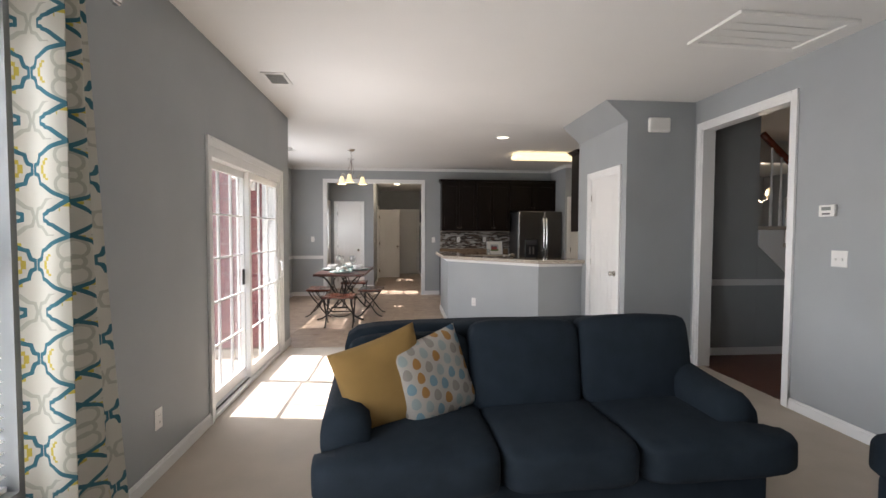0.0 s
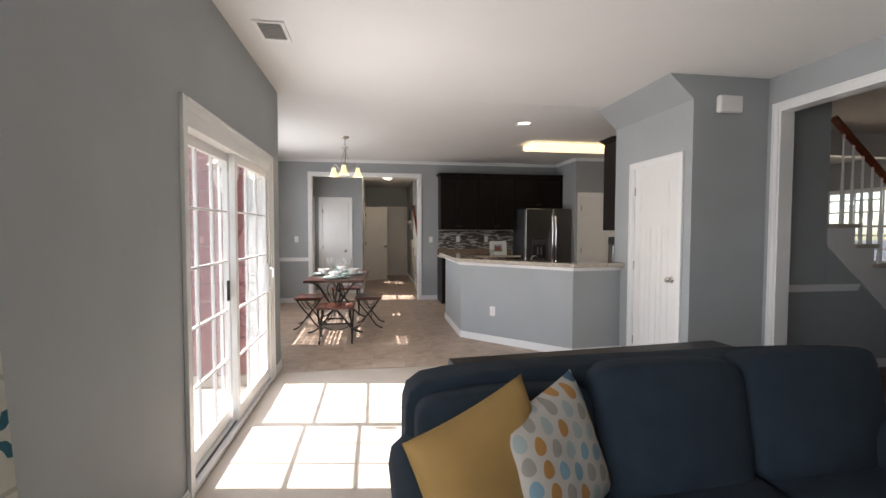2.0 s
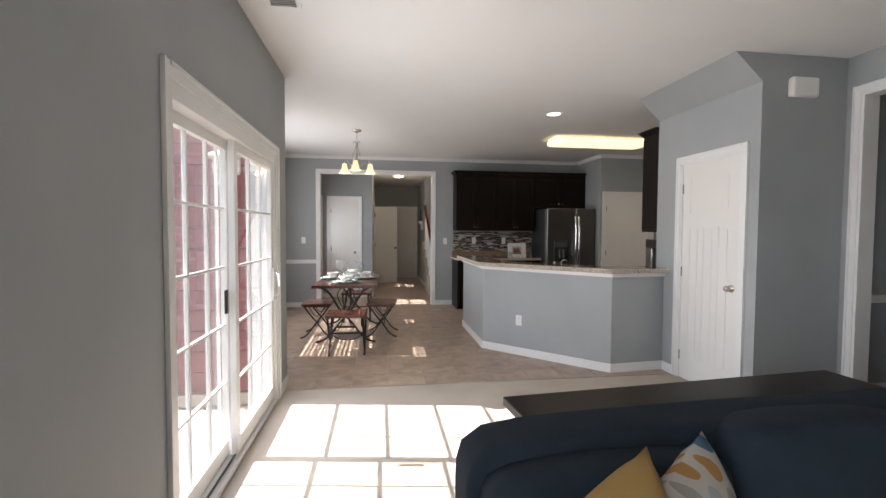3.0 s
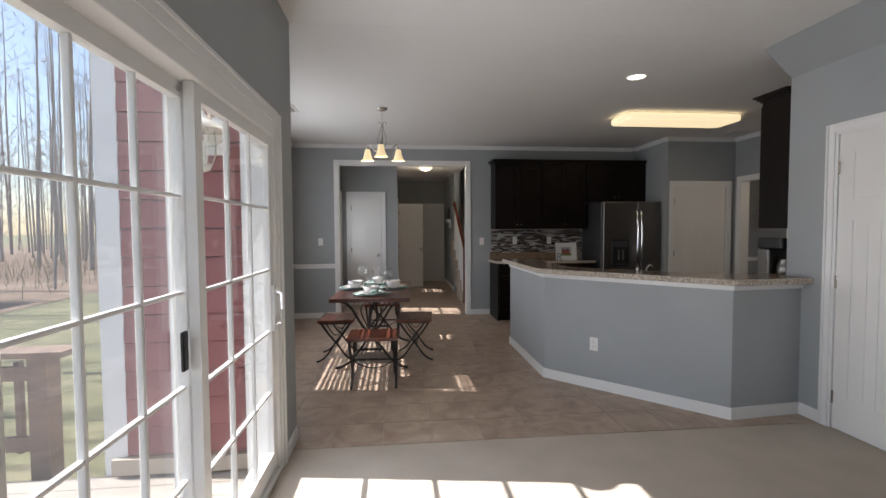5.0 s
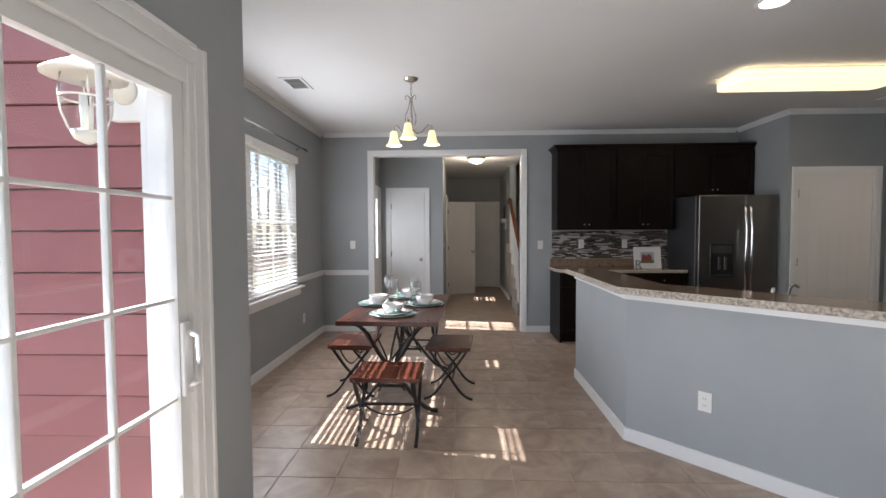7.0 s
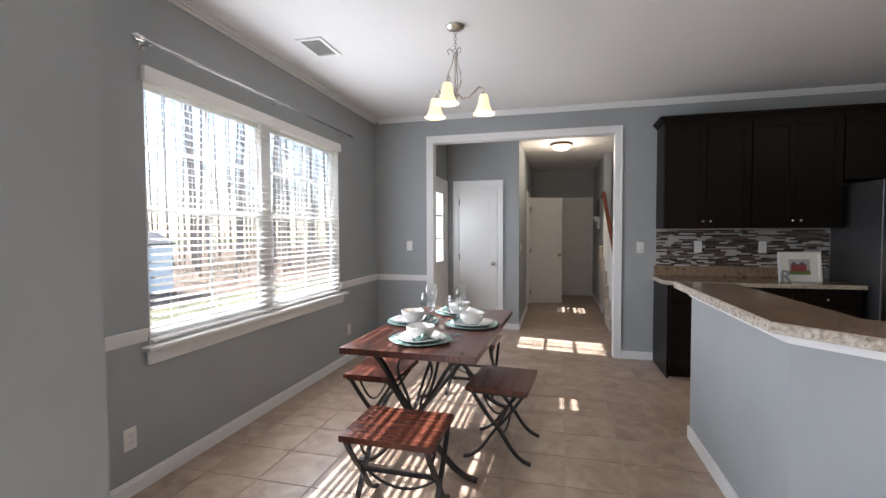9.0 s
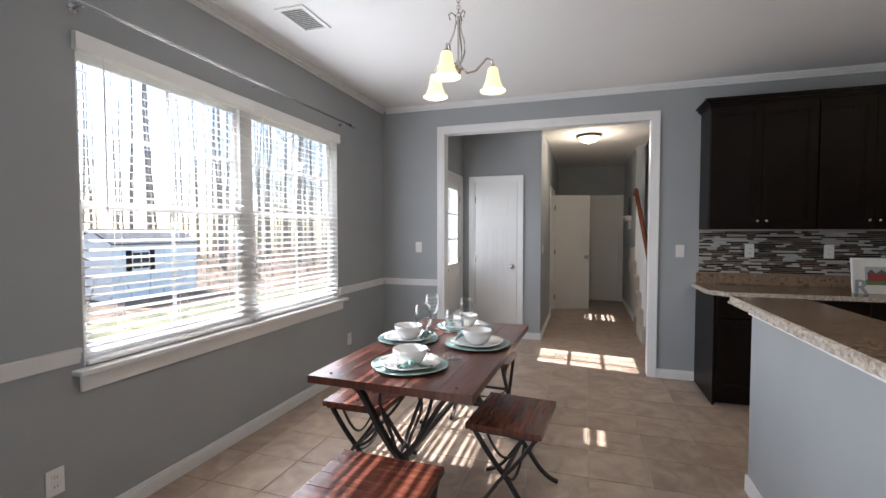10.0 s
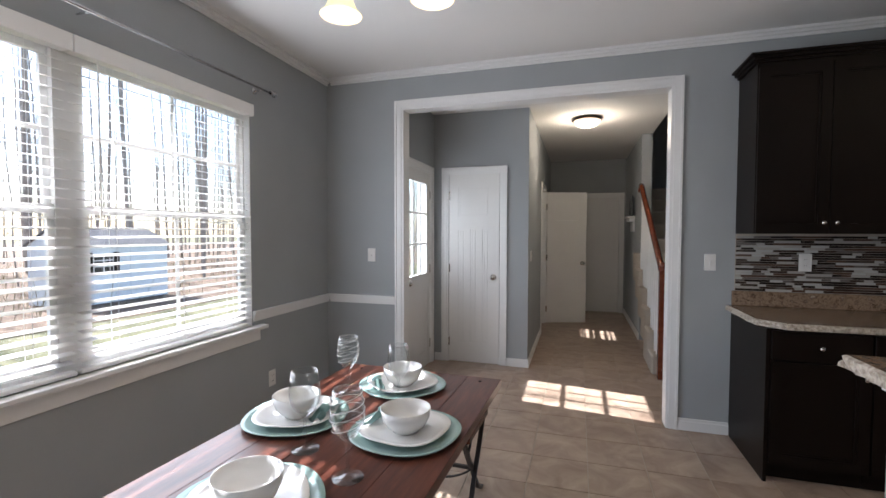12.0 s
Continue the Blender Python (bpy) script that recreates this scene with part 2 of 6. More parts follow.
def wall_bm(axis, a, b, u0, u1, z0, z1, holes=()):
    """A wall between a and b across, u0 to u1 along, with rectangular holes (u0, u1, z0, z1)."""
    us = sorted({u0, u1, *[h for o in holes for h in o[:2]]})
    zs = sorted({z0, z1, *[h for o in holes for h in o[2:]]})
    bm = bmesh.new()
    for ua, ub in zip(us, us[1:]):
        run = []
        for za, zb in zip(zs, zs[1:]):
            c, d = (ua + ub) / 2, (za + zb) / 2
            if any(o[0] < c < o[1] and o[2] < d < o[3] for o in holes):
                continue
            if run and abs(run[-1][1] - za) < 1e-6:
                run[-1][1] = zb
            else:
                run.append([za, zb])
        for za, zb in run:
            if axis == "x":
                bx(bm, a, b, ua, ub, za, zb)
            else:
                bx(bm, ua, ub, a, b, za, zb)
    bmesh.ops.remove_doubles(bm, verts=bm.verts, dist=1e-5)
    return bm

# ---- structure ----
H = 2.74
XL, XD, YB = -1.25, -2.21, 10.165
GREY = "satin grey painted drywall wall"


def wall(name, axis, a, b, u0, u1, z0=0.0, z1=H, holes=(), label=GREY, material=None):
    return struct(name, wall_bm(axis, a, b, u0, u1, z0, z1, holes), material or M_WALL, label, "wall")


wall("wall_west", "x", XL - 0.16, XL, -2.2, 5.987, holes=[(3.765, 5.60, 0.0, 1.995), (-0.8, 2.12, 0.45, 2.2)])
wall("wall_return", "y", 5.885, 5.987, XD - 0.10, XL - 0.163)
wall("wall_dining", "x", XD - 0.10, XD, 5.99, YB, holes=[(6.995, 9.19, 0.76, 2.25)])
wall("wall_back", "y", YB, YB + 0.13, XD - 0.10, 3.42, z1=2.86, holes=[(-1.50, 0.555, 0.0, 2.44)])
wall("wall_jog", "x", 3.42, 3.55, 9.38, YB + 0.13)
wall("wall_pantry", "y", 9.25, 9.38, 3.42, 4.63, holes=[(3.52, 4.38, 0.0, 2.04)])
wall("wall_kitchen_east", "x", 4.50, 4.63, 6.12, 9.247, holes=[(7.7, 9.13, 0.0, 2.1)])
wall("wall_closet_north", "y", 6.0, 6.12, 2.553, 4.63)
wall("wall_closet_west", "x", 2.43, 2.55, 4.87, 6.12, holes=[(5.03, 5.75, 0.0, 2.04)])
wall("wall_closet_south", "y", 4.87, 4.99, 2.55, 3.17)
wall("wall_east", "x", 3.17, 3.30, -2.2, 5.12, holes=[(3.70, 4.755, 0.0, 2.44)])
wall("wall_south", "y", -2.33, -2.2, XL - 0.16, 3.30)
# sloped fillet under the ceiling along the closet wall
bm = bmesh.new()
pr = [(2.43, 2.53), (2.43, 2.739), (2.20, 2.739)]
ends = [[bm.verts.new((x, y, z)) for x, z in pr] for y in (4.87, 6.12)]
bm.faces.new(ends[0]), bm.faces.new(ends[1][::-1])
for k in range(3):
    bm.faces.new((ends[0][k], ends[0][(k + 1) % 3], ends[1][(k + 1) % 3], ends[1][k]))
bmesh.ops.recalc_face_normals(bm, faces=bm.faces)
struct("soffit_fillet", bm, M_WALL, "sloped grey drywall fillet under the ceiling", "wall")

# hall beyond the cased opening
HH = 2.68
wall("wall_hall_west", "x", -1.75, -1.595, YB + 0.13, 11.32, z1=HH, holes=[(10.41, 11.21, 0.0, 2.04)])
wall("wall_hall_closet", "y", 11.32, 11.44, -1.75, -0.57, z1=HH, holes=[(-1.44, -0.85, 0.0, 2.04)])
wall("wall_corridor_west", "x", -0.69, -0.57, 11.44, 15.0, z1=HH, holes=[(12.98, 13.72, 0.0, 2.04)])
wall("wall_corridor_end", "y", 15.0, 15.12, -0.69, 1.9, z1=HH, holes=[(-0.1, 0.62, 0.0, 2.04)])
wall("wall_corridor_east", "x", 0.70, 0.82, 12.97, 15.0, z1=HH)
wall("wall_stair_east", "x", 1.75, 1.87, YB + 0.13, 15.0, z1=4.6)

# foyer beyond the living room's east opening
wall("wall_foyer_north", "y", 5.12, 5.24, 3.17, 4.12, z1=H)
wall("wall_foyer_far", "y", 10.6, 10.72, 4.5, 9.02, holes=[(6.65, 7.5, 0.9, 2.1)])
wall("wall_foyer_side", "x", 4.50, 4.63, 9.383, 10.6)
wall("wall_foyer_east", "x", 8.9, 9.02, 2.0, 10.6, holes=[(7.0, 10.0, 0.75, 2.2)])
wall("wall_foyer_south", "y", 1.9, 2.02, 3.30, 9.0)

struct("ceiling", box(XL - 0.16, 9.02, -2.33, 5.987, H, H + 0.12), M_CEIL, "flat white painted ceiling", "ceiling")
struct("ceiling_dining", box(XD - 0.10, 9.02, 5.99, YB + 0.13, H, H + 0.12), M_CEIL, "flat white painted ceiling", "ceiling")
struct("ceiling_front_room", box(4.5, 9.02, YB + 0.131, 10.72, H, H + 0.12), M_CEIL, "flat white painted ceiling", "ceiling")
struct("ceiling_hall", box(-1.75, 0.82, YB + 0.133, 15.12, HH, HH + 0.12), M_CEIL, "white painted hall ceiling", "ceiling")
struct("ceiling_stairwell", box(0.823, 1.87, YB + 0.133, 15.12, 4.6, 4.7), M_CEIL, "white painted stairwell ceiling", "ceiling")
struct("floor_carpet", box(XL - 0.16, 3.24, -2.33, 5.80, -0.10, 0.0), M_CARPET, "beige cut-pile wall-to-wall carpet", "carpet")
struct("floor_foyer", box(3.243, 9.02, 1.9, 5.8, -0.10, 0.0), M_WOODFLOOR, "dark red-brown polished wood floor", "floor")
struct("floor_front_room", box(4.633, 9.02, 5.803, 10.72, -0.10, 0.0), M_WOODFLOOR, "dark red-brown polished wood floor", "floor")
# south and upper stairwell walls: unseen, added to keep the sky out
wall("wall_stair_south", "y", YB, YB + 0.13, 0.70, 1.87, z0=2.8605, z1=4.6)
wall("wall_stair_upper", "x", 0.70, 0.82, YB + 0.133, 15.0, z0=HH + 0.121, z1=4.6)
wall("wall_stair_north", "y", 15.0, 15.12, 0.823, 1.9, z0=HH + 0.0005, z1=4.6)
wall("wall_side_room", "x", -1.75, -1.62, 11.46, 15.0, z1=HH, holes=[(13.10, 13.72, 1.40, 2.0)])
# unseen end walls, added so no daylight leaks in by the ajar door
wall("wall_side_room_south", "y", 12.4, 12.5, -1.617, -0.693, z1=HH)
wall("wall_side_room_north", "y", 14.4, 14.5, -1.617, -0.693, z1=HH)
# unseen panels added behind closed doors to block light leaking round the slabs
for nm, bb in (("wall_hall_closet_light_stop", (-1.48, -0.81, 11.4405, 11.455)), ("wall_corridor_end_light_stop", (-0.14, 0.66, 15.1205, 15.14)), ("wall_pantry_light_stop", (3.48, 4.42, 9.3805, 9.40))):
    struct(nm, box(*bb, 0.0, 2.1), M_WALL, GREY, "wall")
FLOOR_TILE = struct("floor", box(XD - 0.10, 4.63, 5.803, 15.12, -0.10, -0.004), M_GROUT, "beige ceramic floor tiles with pale grout", "floor")

# ---- trim: casings, baseboards, rails, crown ----
def face_box(face, u0, u1, z0, z1, depth):
    """A box lying on a wall face. face: (axis, plane, way out of the wall)."""
    ax, p, s = face
    a, b = sorted((p + s * 0.0008, p + s * depth))
    return (a, b, u0, u1, z0, z1) if ax == "x" else (u0, u1, a, b, z0, z1)


def casing(name, face, u0, u1, top, w=0.06, wall_t=0.13, floor=0.0, label="white painted door casing with a stepped profile"):
    """Casing round an opening whose clear edges are u0, u1, top; with the lining of the wall's thickness."""
    ob = thing(name, label, "door casing", kind="structure")
    ax, p, s = face
    for n, (a, b, c, d) in (("jamb_casing", (u0 - w, u0 - 0.003, floor, top + w)), ("jamb_casing", (u1 + 0.003, u1 + w, floor, top + w)), ("head_casing", (u0 - 0.0025, u1 + 0.0025, top + 0.003, top + w))):
        bm = bmesh.new()
        e = 0.016
        if n == "jamb_casing" and b <= u0:
            bx(bm, *face_box(face, a, a + e, c, d, 0.020)), bx(bm, *face_box(face, a + e, b, c, d, 0.012))
        elif n == "jamb_casing":
            bx(bm, *face_box(face, b - e, b, c, d, 0.020)), bx(bm, *face_box(face, a, b - e, c, d, 0.012))
        else:
            bx(bm, *face_box(face, a, b, d - e, d, 0.020)), bx(bm, *face_box(face, a, b, c, d - e, 0.012))
        part(n, bm, M_TRIM, ob)
    back = p - s * (wall_t + 0.0)
    lo, hi = sorted((p + s * 0.004, back))
    for n, (a, b, c, d) in (("lining", (u0 - 0.003, u0 + 0.016, floor, top - 0.016)), ("lining", (u1 - 0.016, u1 + 0.003, floor, top - 0.016)), ("lining", (u0 - 0.003, u1 + 0.003, top - 0.016, top + 0.003))):
        bm = bmesh.new()
        bx(bm, *((lo, hi, a, b, c, d) if ax == "x" else (a, b, lo, hi, c, d)))
        part(n, bm, M_TRIM, ob)
    return ob


WEST, DIN, BACK = ("x", XL, 1), ("x", XD, 1), ("y", YB, -1)
casing("trim_dining_opening", BACK, -1.50, 0.555, 2.44)
casing("trim_closet_door", ("x", 2.43, -1), 5.03, 5.75, 2.04, wall_t=0.12)
casing("trim_living_opening", ("x", 3.17, -1), 3.70, 4.755, 2.44)
casing("trim_pantry_door", ("y", 9.25, -1), 3.52, 4.38, 2.04)
casing("trim_kitchen_opening", ("x", 4.50, -1), 7.7, 9.13, 2.10)
casing("trim_hall_closet_door", ("y", 11.32, -1), -1.44, -0.85, 2.04, wall_t=0.12)
casing("trim_back_door", ("x", -1.595, 1), 10.41, 11.21, 2.04)
casing("trim_corridor_door", ("x", -0.57, 1), 12.98, 13.72, 2.04, wall_t=0.12)
casing("trim_corridor_end_door", ("y", 15.0, -1), -0.1, 0.62, 2.04, wall_t=0.12)


def baseboard(face, u0, u1, h=0.085):
    bm = bmesh.new()
    bx(bm, *face_box(face, u0, u1, 0.0, h - 0.02, 0.014))
    bx(bm, *face_box(face, u0, u1, h - 0.02, h, 0.008))
    return struct("baseboard", bm, M_TRIM, "white painted wooden baseboard", "baseboard")


for fc, a, b in ((WEST, -2.2, 3.70), (WEST, 5.664, 5.987), (("y", 5.987, 1), XD, XL), (DIN, 6.003, YB), (BACK, XD + 0.016, -1.562), (BACK, 0.617, 0.935),
                 (("x", 2.43, -1), 4.87, 4.968), (("x", 2.43, -1), 5.812, 5.98), (("y", 4.87, -1), 2.43, 3.155), (("x", 3.17, -1), -2.2, 3.638), (("x", 3.17, -1), 4.817, 4.868),
                 (("y", 9.25, -1), 3.43, 3.458), (("y", 11.32, -1), -1.58, -1.502), (("y", 11.32, -1), -0.788, -0.57), (("x", -0.57, 1), 11.306, 12.918),
                 (("x", 0.70, -1), 12.97, 15.0), (("y", 5.12, -1), 3.305, 5.4), (("y", 15.0, -1), -0.55, -0.162)):
    baseboard(fc, a, b)


def moulding(name, face, u0, u1, steps, label, category):
    """A moulding of stacked boards on a wall: steps of (z0, z1, depth)."""
    bm = bmesh.new()
    for z0, z1, d in steps:
        bx(bm, *face_box(face, u0, u1, z0, z1, d))
    return struct(name, bm, M_TRIM, label, category)


RAIL = [(0.790, 0.808, 0.012), (0.808, 0.838, 0.018), (0.838, 0.860, 0.028)]
for fc, a, b in ((DIN, 5.99, 6.97), (DIN, 9.20, YB), (BACK, XD + 0.03, -1.562)):
    moulding("trim_chair_rail", fc, a, b, RAIL, "white painted chair rail moulding", "chair rail")
moulding("trim_chair_rail", ("y", 5.12, -1), 3.305, 4.50, RAIL, "white painted chair rail moulding", "chair rail")
CROWN = [(H - 0.055, H - 0.036, 0.012), (H - 0.036, H - 0.018, 0.028), (H - 0.018, H - 0.0005, 0.045)]
for fc, a, b in ((DIN, 5.99, YB), (BACK, XD + 0.046, 3.374), (("x", 3.42, -1), 9.204, YB - 0.001), (("y", 9.25, -1), 3.421, 4.454), (("x", 4.50, -1), 6.12, 9.25), (("y", 5.987, 1), XD + 0.046, XL - 0.001)):
    moulding("trim_crown", fc, a, b, CROWN, "white painted crown moulding", "crown moulding")


# ---- doors ----
def door(name, m, w, h=2.025, t=0.035, knob=True, label="white panelled interior door, closed", knob_right=True, glazed=False, hinges=True):
    """A moulded door; local x across, front towards -y, z up from the sill."""
    ob = thing(name, label, "door", m, kind="structure")
    st, zr = 0.105, 1.50
    bm = bmesh.new()
    f, k = -t / 2, 0.0038
    cells = [(st, w - st, zr + 0.07, h - 0.13)]
    n, mul = 3, 0.055
    cw = (w - 2 * st - (n - 1) * mul) / n
    cells += [(st + i * (cw + mul), st + i * (cw + mul) + cw, 0.23, zr - 0.06) for i in range(n)]
    if glazed:
        cells = [(st, w - st, 0.98, h - 0.12), (st, w - st, 0.16, 0.82)]
    holes = cells[:1] if glazed else []
    core = wall_bm("y", f + k, t / 2, 0.003, w - 0.003, 0.006, h, holes)
    part("slab", core, M_DOOR, ob)
    face = wall_bm("y", f, f + k - 0.0005, 0.003, w - 0.003, 0.006, h, cells)
    part("stile_and_rail", face, M_DOOR, ob)
    for c in (cells[1:] if glazed else cells):
        part("panel", box(c[0] + 0.022, c[1] - 0.022, f + 0.0012, f + k - 0.0004, c[2] + 0.022, c[3] - 0.022, 0.002), M_DOOR, ob)
    if glazed:
        c = cells[0]
        gl = part("pane", box(c[0] - 0.004, c[1] + 0.004, -0.003, 0.003, c[2] - 0.004, c[3] + 0.004), M_GLASS, ob)
        gl.visible_shadow = False
        for i in (1, 2):
            xx = c[0] + (c[1] - c[0]) * i / 3
            part("muntin", box(xx - 0.009, xx + 0.009, -0.012, 0.012, c[2], c[3]), M_DOOR, ob)
            zz = c[2] + (c[3] - c[2]) * i / 3
            part("muntin", box(c[0], c[1], -0.0115, 0.0115, zz - 0.009, zz + 0.009), M_DOOR, ob)
    if knob:
        xk = w - 0.065 if knob_right else 0.065
        b = lathe([(0.0, 0.062), (0.018, 0.060), (0.027, 0.048), (0.026, 0.036), (0.012, 0.028), (0.011, 0.012), (0.030, 0.008), (0.032, 0.0)], 16)
        bmesh.ops.transform(b, matrix=pose(xk, f, 0.93, 90, 0, 0), verts=b.verts)
        part("door_handle", b, M_NICKEL, ob, "satin nickel round knob", smooth=True)
    if hinges:
        xh = 0.0 if knob_right else w
        for zh in (0.22, 1.02, 1.80):
            part("hinge", box(xh - 0.012, xh + 0.012, f - 0.006, f + 0.004, zh - 0.045, zh + 0.045, 0.002), M_NICKEL, ob)
    return ob


door("door_1", pose(2.452, 5.732, 0, 0, 0, -90), 0.684)
door("door_2", pose(3.54, 9.275, 0), 0.82, knob=False)
door("door_3", pose(-1.422, 11.34, 0), 0.554)
door("door_4", pose(-1.615, 10.428, 0, 0, 0, 90), 0.764, label="white half-glazed back door with a nine-light window", glazed=True, knob_right=False)
door("door_5", pose(-0.55, 13.75, 0, 0, 0, 18), 0.62, label="white panelled hall door standing ajar")
door("door_6", pose(-0.08, 15.03, 0), 0.68, knob=False)

# ---- sliding glass door ----
SL = thing("door_7", "white vinyl sliding glass patio door with grid muntins", "sliding door", kind="structure")
Y0, Y1, ZT = 3.765, 5.60, 1.995
for n, b in (("frame", (XL - 0.15, XL + 0.004, Y0 - 0.002, Y0 + 0.032, 0.0, ZT)), ("frame", (XL - 0.15, XL + 0.004, Y1 - 0.032, Y1 + 0.002, 0.0, ZT)), ("frame", (XL - 0.15, XL + 0.004, Y0 + 0.032, Y1 - 0.032, ZT - 0.075, ZT + 0.002)), ("threshold", (XL - 0.158, XL + 0.006, Y0 + 0.032, Y1 - 0.032, 0.001, 0.030))):
    part(n, box(*b, 0.003), M_VINYL, SL)
part("track", box(XL - 0.038, XL - 0.030, Y0 + 0.033, Y1 - 0.033, 0.0302, 0.042), M_STEEL_DK, SL, "dark metal track")


def slide_panel(x, ya, yb):
    z0, z1, st, t = 0.042, ZT - 0.076, 0.058, 0.036
    p = part("panel", wall_bm("x", x - t / 2, x + t / 2, ya, yb, z0, z1, [(ya + st, yb - st, z0 + 0.095, z1 - st)]), M_VINYL, SL)
    g = part("pane", box(x - 0.004, x + 0.004, ya + st - 0.003, yb - st + 0.003, z0 + 0.093, z1 - st + 0.003), M_GLASS, p)
    g.visible_shadow = False
    for i in (1, 2):
        yy = ya + st + (yb - ya - 2 * st) * i / 3
        part("muntin", box(x - 0.011, x + 0.011, yy - 0.0065, yy + 0.0065, z0 + 0.095, z1 - st, 0.002), M_VINYL, p)
    for i in (1, 2, 3, 4):
        zz = z0 + 0.095 + (z1 - st - z0 - 0.095) * i / 5
        part("muntin", box(x - 0.0105, x + 0.0105, ya + st, yb - st, zz - 0.0065, zz + 0.0065, 0.002), M_VINYL, p)
    return p


slide_panel(XL - 0.085, Y0 + 0.033, 4.69)
pr_ = slide_panel(XL - 0.034, 4.62, Y1 - 0.033)
hb = tube([(XL - 0.014, 5.536, 0.86), (XL + 0.034, 5.536, 0.88), (XL + 0.038, 5.536, 0.96), (XL + 0.034, 5.536, 1.04), (XL - 0.014, 5.536, 1.06)], 0.009)
part("door_handle", hb, M_VINYL, pr_, "white D-shaped pull handle", smooth=True)
part("latch_plate", box(XL - 0.0155, XL + 0.002, 5.512, 5.562, 0.83, 1.09, 0.004), M_VINYL, pr_)
part("latch", box(XL - 0.0665, XL - 0.053, 4.575, 4.610, 0.90, 1.04, 0.003), M_BLACK, SL, "black latch on the stile")
SCR = thing("screen_door", "grey insect mesh screen in a slim white frame outside the patio door", "screen door")
part("frame", wall_bm("x", XL - 0.146, XL - 0.132, Y0 + 0.034, 4.70, 0.043, ZT - 0.077, [(Y0 + 0.060, 4.672, 0.075, ZT - 0.105)]), M_VINYL, SCR)
part("mesh", box(XL - 0.1395, XL - 0.1385, Y0 + 0.059, 4.673, 0.074, ZT - 0.104), M_SCREEN, SCR, "fine grey insect mesh")
SC = casing("trim_patio_door", WEST, Y0, Y1, ZT, w=0.065, wall_t=0.0)


# ---- windows with blinds ----
def window(name, x, out, y0, y1, z0, z1, label, units=2, grid=(1, 1), mull=0.0):
    """A double-hung window unit in a wall on the plane x; out: -1 where outside lies towards -x."""
    ob = thing(name, label, "window", kind="structure")
    xa, xb = sorted((x + out * 0.045, x + out * 0.098))
    part("window_frame", wall_bm("x", xa, xb, y0 - 0.001, y1 + 0.001, z0 - 0.001, z1 + 0.001, [(y0 + 0.016 + i * (y1 - y0) / units + (mull if i else 0), y0 - 0.016 + (i + 1) * (y1 - y0) / units - (mull if i < units - 1 else 0), z0 + 0.04, z1 - 0.04) for i in range(units)]), M_VINYL, ob)
    zm = (z0 + z1) / 2
    for i in range(units):
        a, b = y0 + 0.018 + i * (y1 - y0) / units + (mull if i else 0), y0 - 0.018 + (i + 1) * (y1 - y0) / units - (mull if i < units - 1 else 0)
        for zl, zh, off in ((z0 + 0.042, zm + 0.02, 0.060), (zm - 0.02, z1 - 0.042, 0.080)):
            xm = x + out * off
            part("sash", wall_bm("x", xm - 0.010, xm + 0.010, a, b, zl, zh, [(a + 0.028, b - 0.028, zl + 0.04, zh - 0.04)]), M_VINYL, ob)
            g = part("pane", box(xm - 0.002, xm + 0.002, a + 0.026, b - 0.026, zl + 0.038, zh - 0.038), M_GLASS, ob)
            g.visible_shadow = False
            for q in range(1, grid[0]):
                yy = a + 0.028 + (b - a - 0.056) * q / grid[0]
                part("muntin", box(xm - 0.005, xm + 0.005, yy - 0.009, yy + 0.009, zl + 0.0395, zh - 0.0395), M_VINYL, ob)
            for q in range(1, grid[1]):
                zz = zl + 0.04 + (zh - zl - 0.08) * q / grid[1]
                part("muntin", box(xm - 0.0045, xm + 0.0045, a + 0.0275, b - 0.0275, zz - 0.009, zz + 0.009), M_VINYL, ob)
    return ob


def blind(name, x, y0, y1, z0, z1, tilt, label):
    """A venetian blind: headrail, slats, bottom rail, ladder cords and wand."""
    ob = thing(name, label, "window blind", group="venetian blinds")
    part("headrail", box(x - 0.028, x + 0.028, y0, y1, z1 - 0.055, z1, 0.003), M_SLAT, ob)
    me, pitch = None, 0.0425
    n = int((z1 - z0 - 0.10) / pitch)
    for i in range(n):
        if me is None:
            bm = bmesh.new()
            k = 5
            vs = [[bm.verts.new((-0.022 + 0.044 * j / (k - 1), yy, 0.0025 * (1 - (2 * j / (k - 1) - 1) ** 2))) for j in range(k)] for yy in (y0 + 0.006, y1 - 0.006)]
            fs = [bm.faces.new((vs[0][j], vs[0][j + 1], vs[1][j + 1], vs[1][j])) for j in range(k - 1)]
            bmesh.ops.solidify(bm, geom=fs, thickness=0.0018)
            me = mesh_of("slat", bm, M_SLAT)
        share("slat", me, ob, pose(x, 0, z0 + 0.06 + pitch * i, 0, tilt + random.uniform(-1.2, 1.2), random.uniform(-0.08, 0.08)))
    part("bottom_rail", box(x - 0.024, x + 0.024, y0 + 0.004, y1 - 0.004, z0, z0 + 0.02, 0.004), M_SLAT, ob)
    for f in (0.16, 0.5, 0.84):
        yy = y0 + (y1 - y0) * f
        bm = bmesh.new()
        for dx in (-0.025, 0.025):
            cyl(bm, (x + dx, yy, z0 + 0.01), (x + dx, yy, z1 - 0.05), 0.0012, n=5)
        part("ladder_cord", bm, M_SLAT, ob)
    bm = bmesh.new()
    cyl(bm, (x + 0.034, y0 + 0.10, z1 - 0.78), (x + 0.034, y0 + 0.10, z1 - 0.06), 0.004, n=6)
    part("tilt_wand", bm, M_SLAT, ob)
    return ob


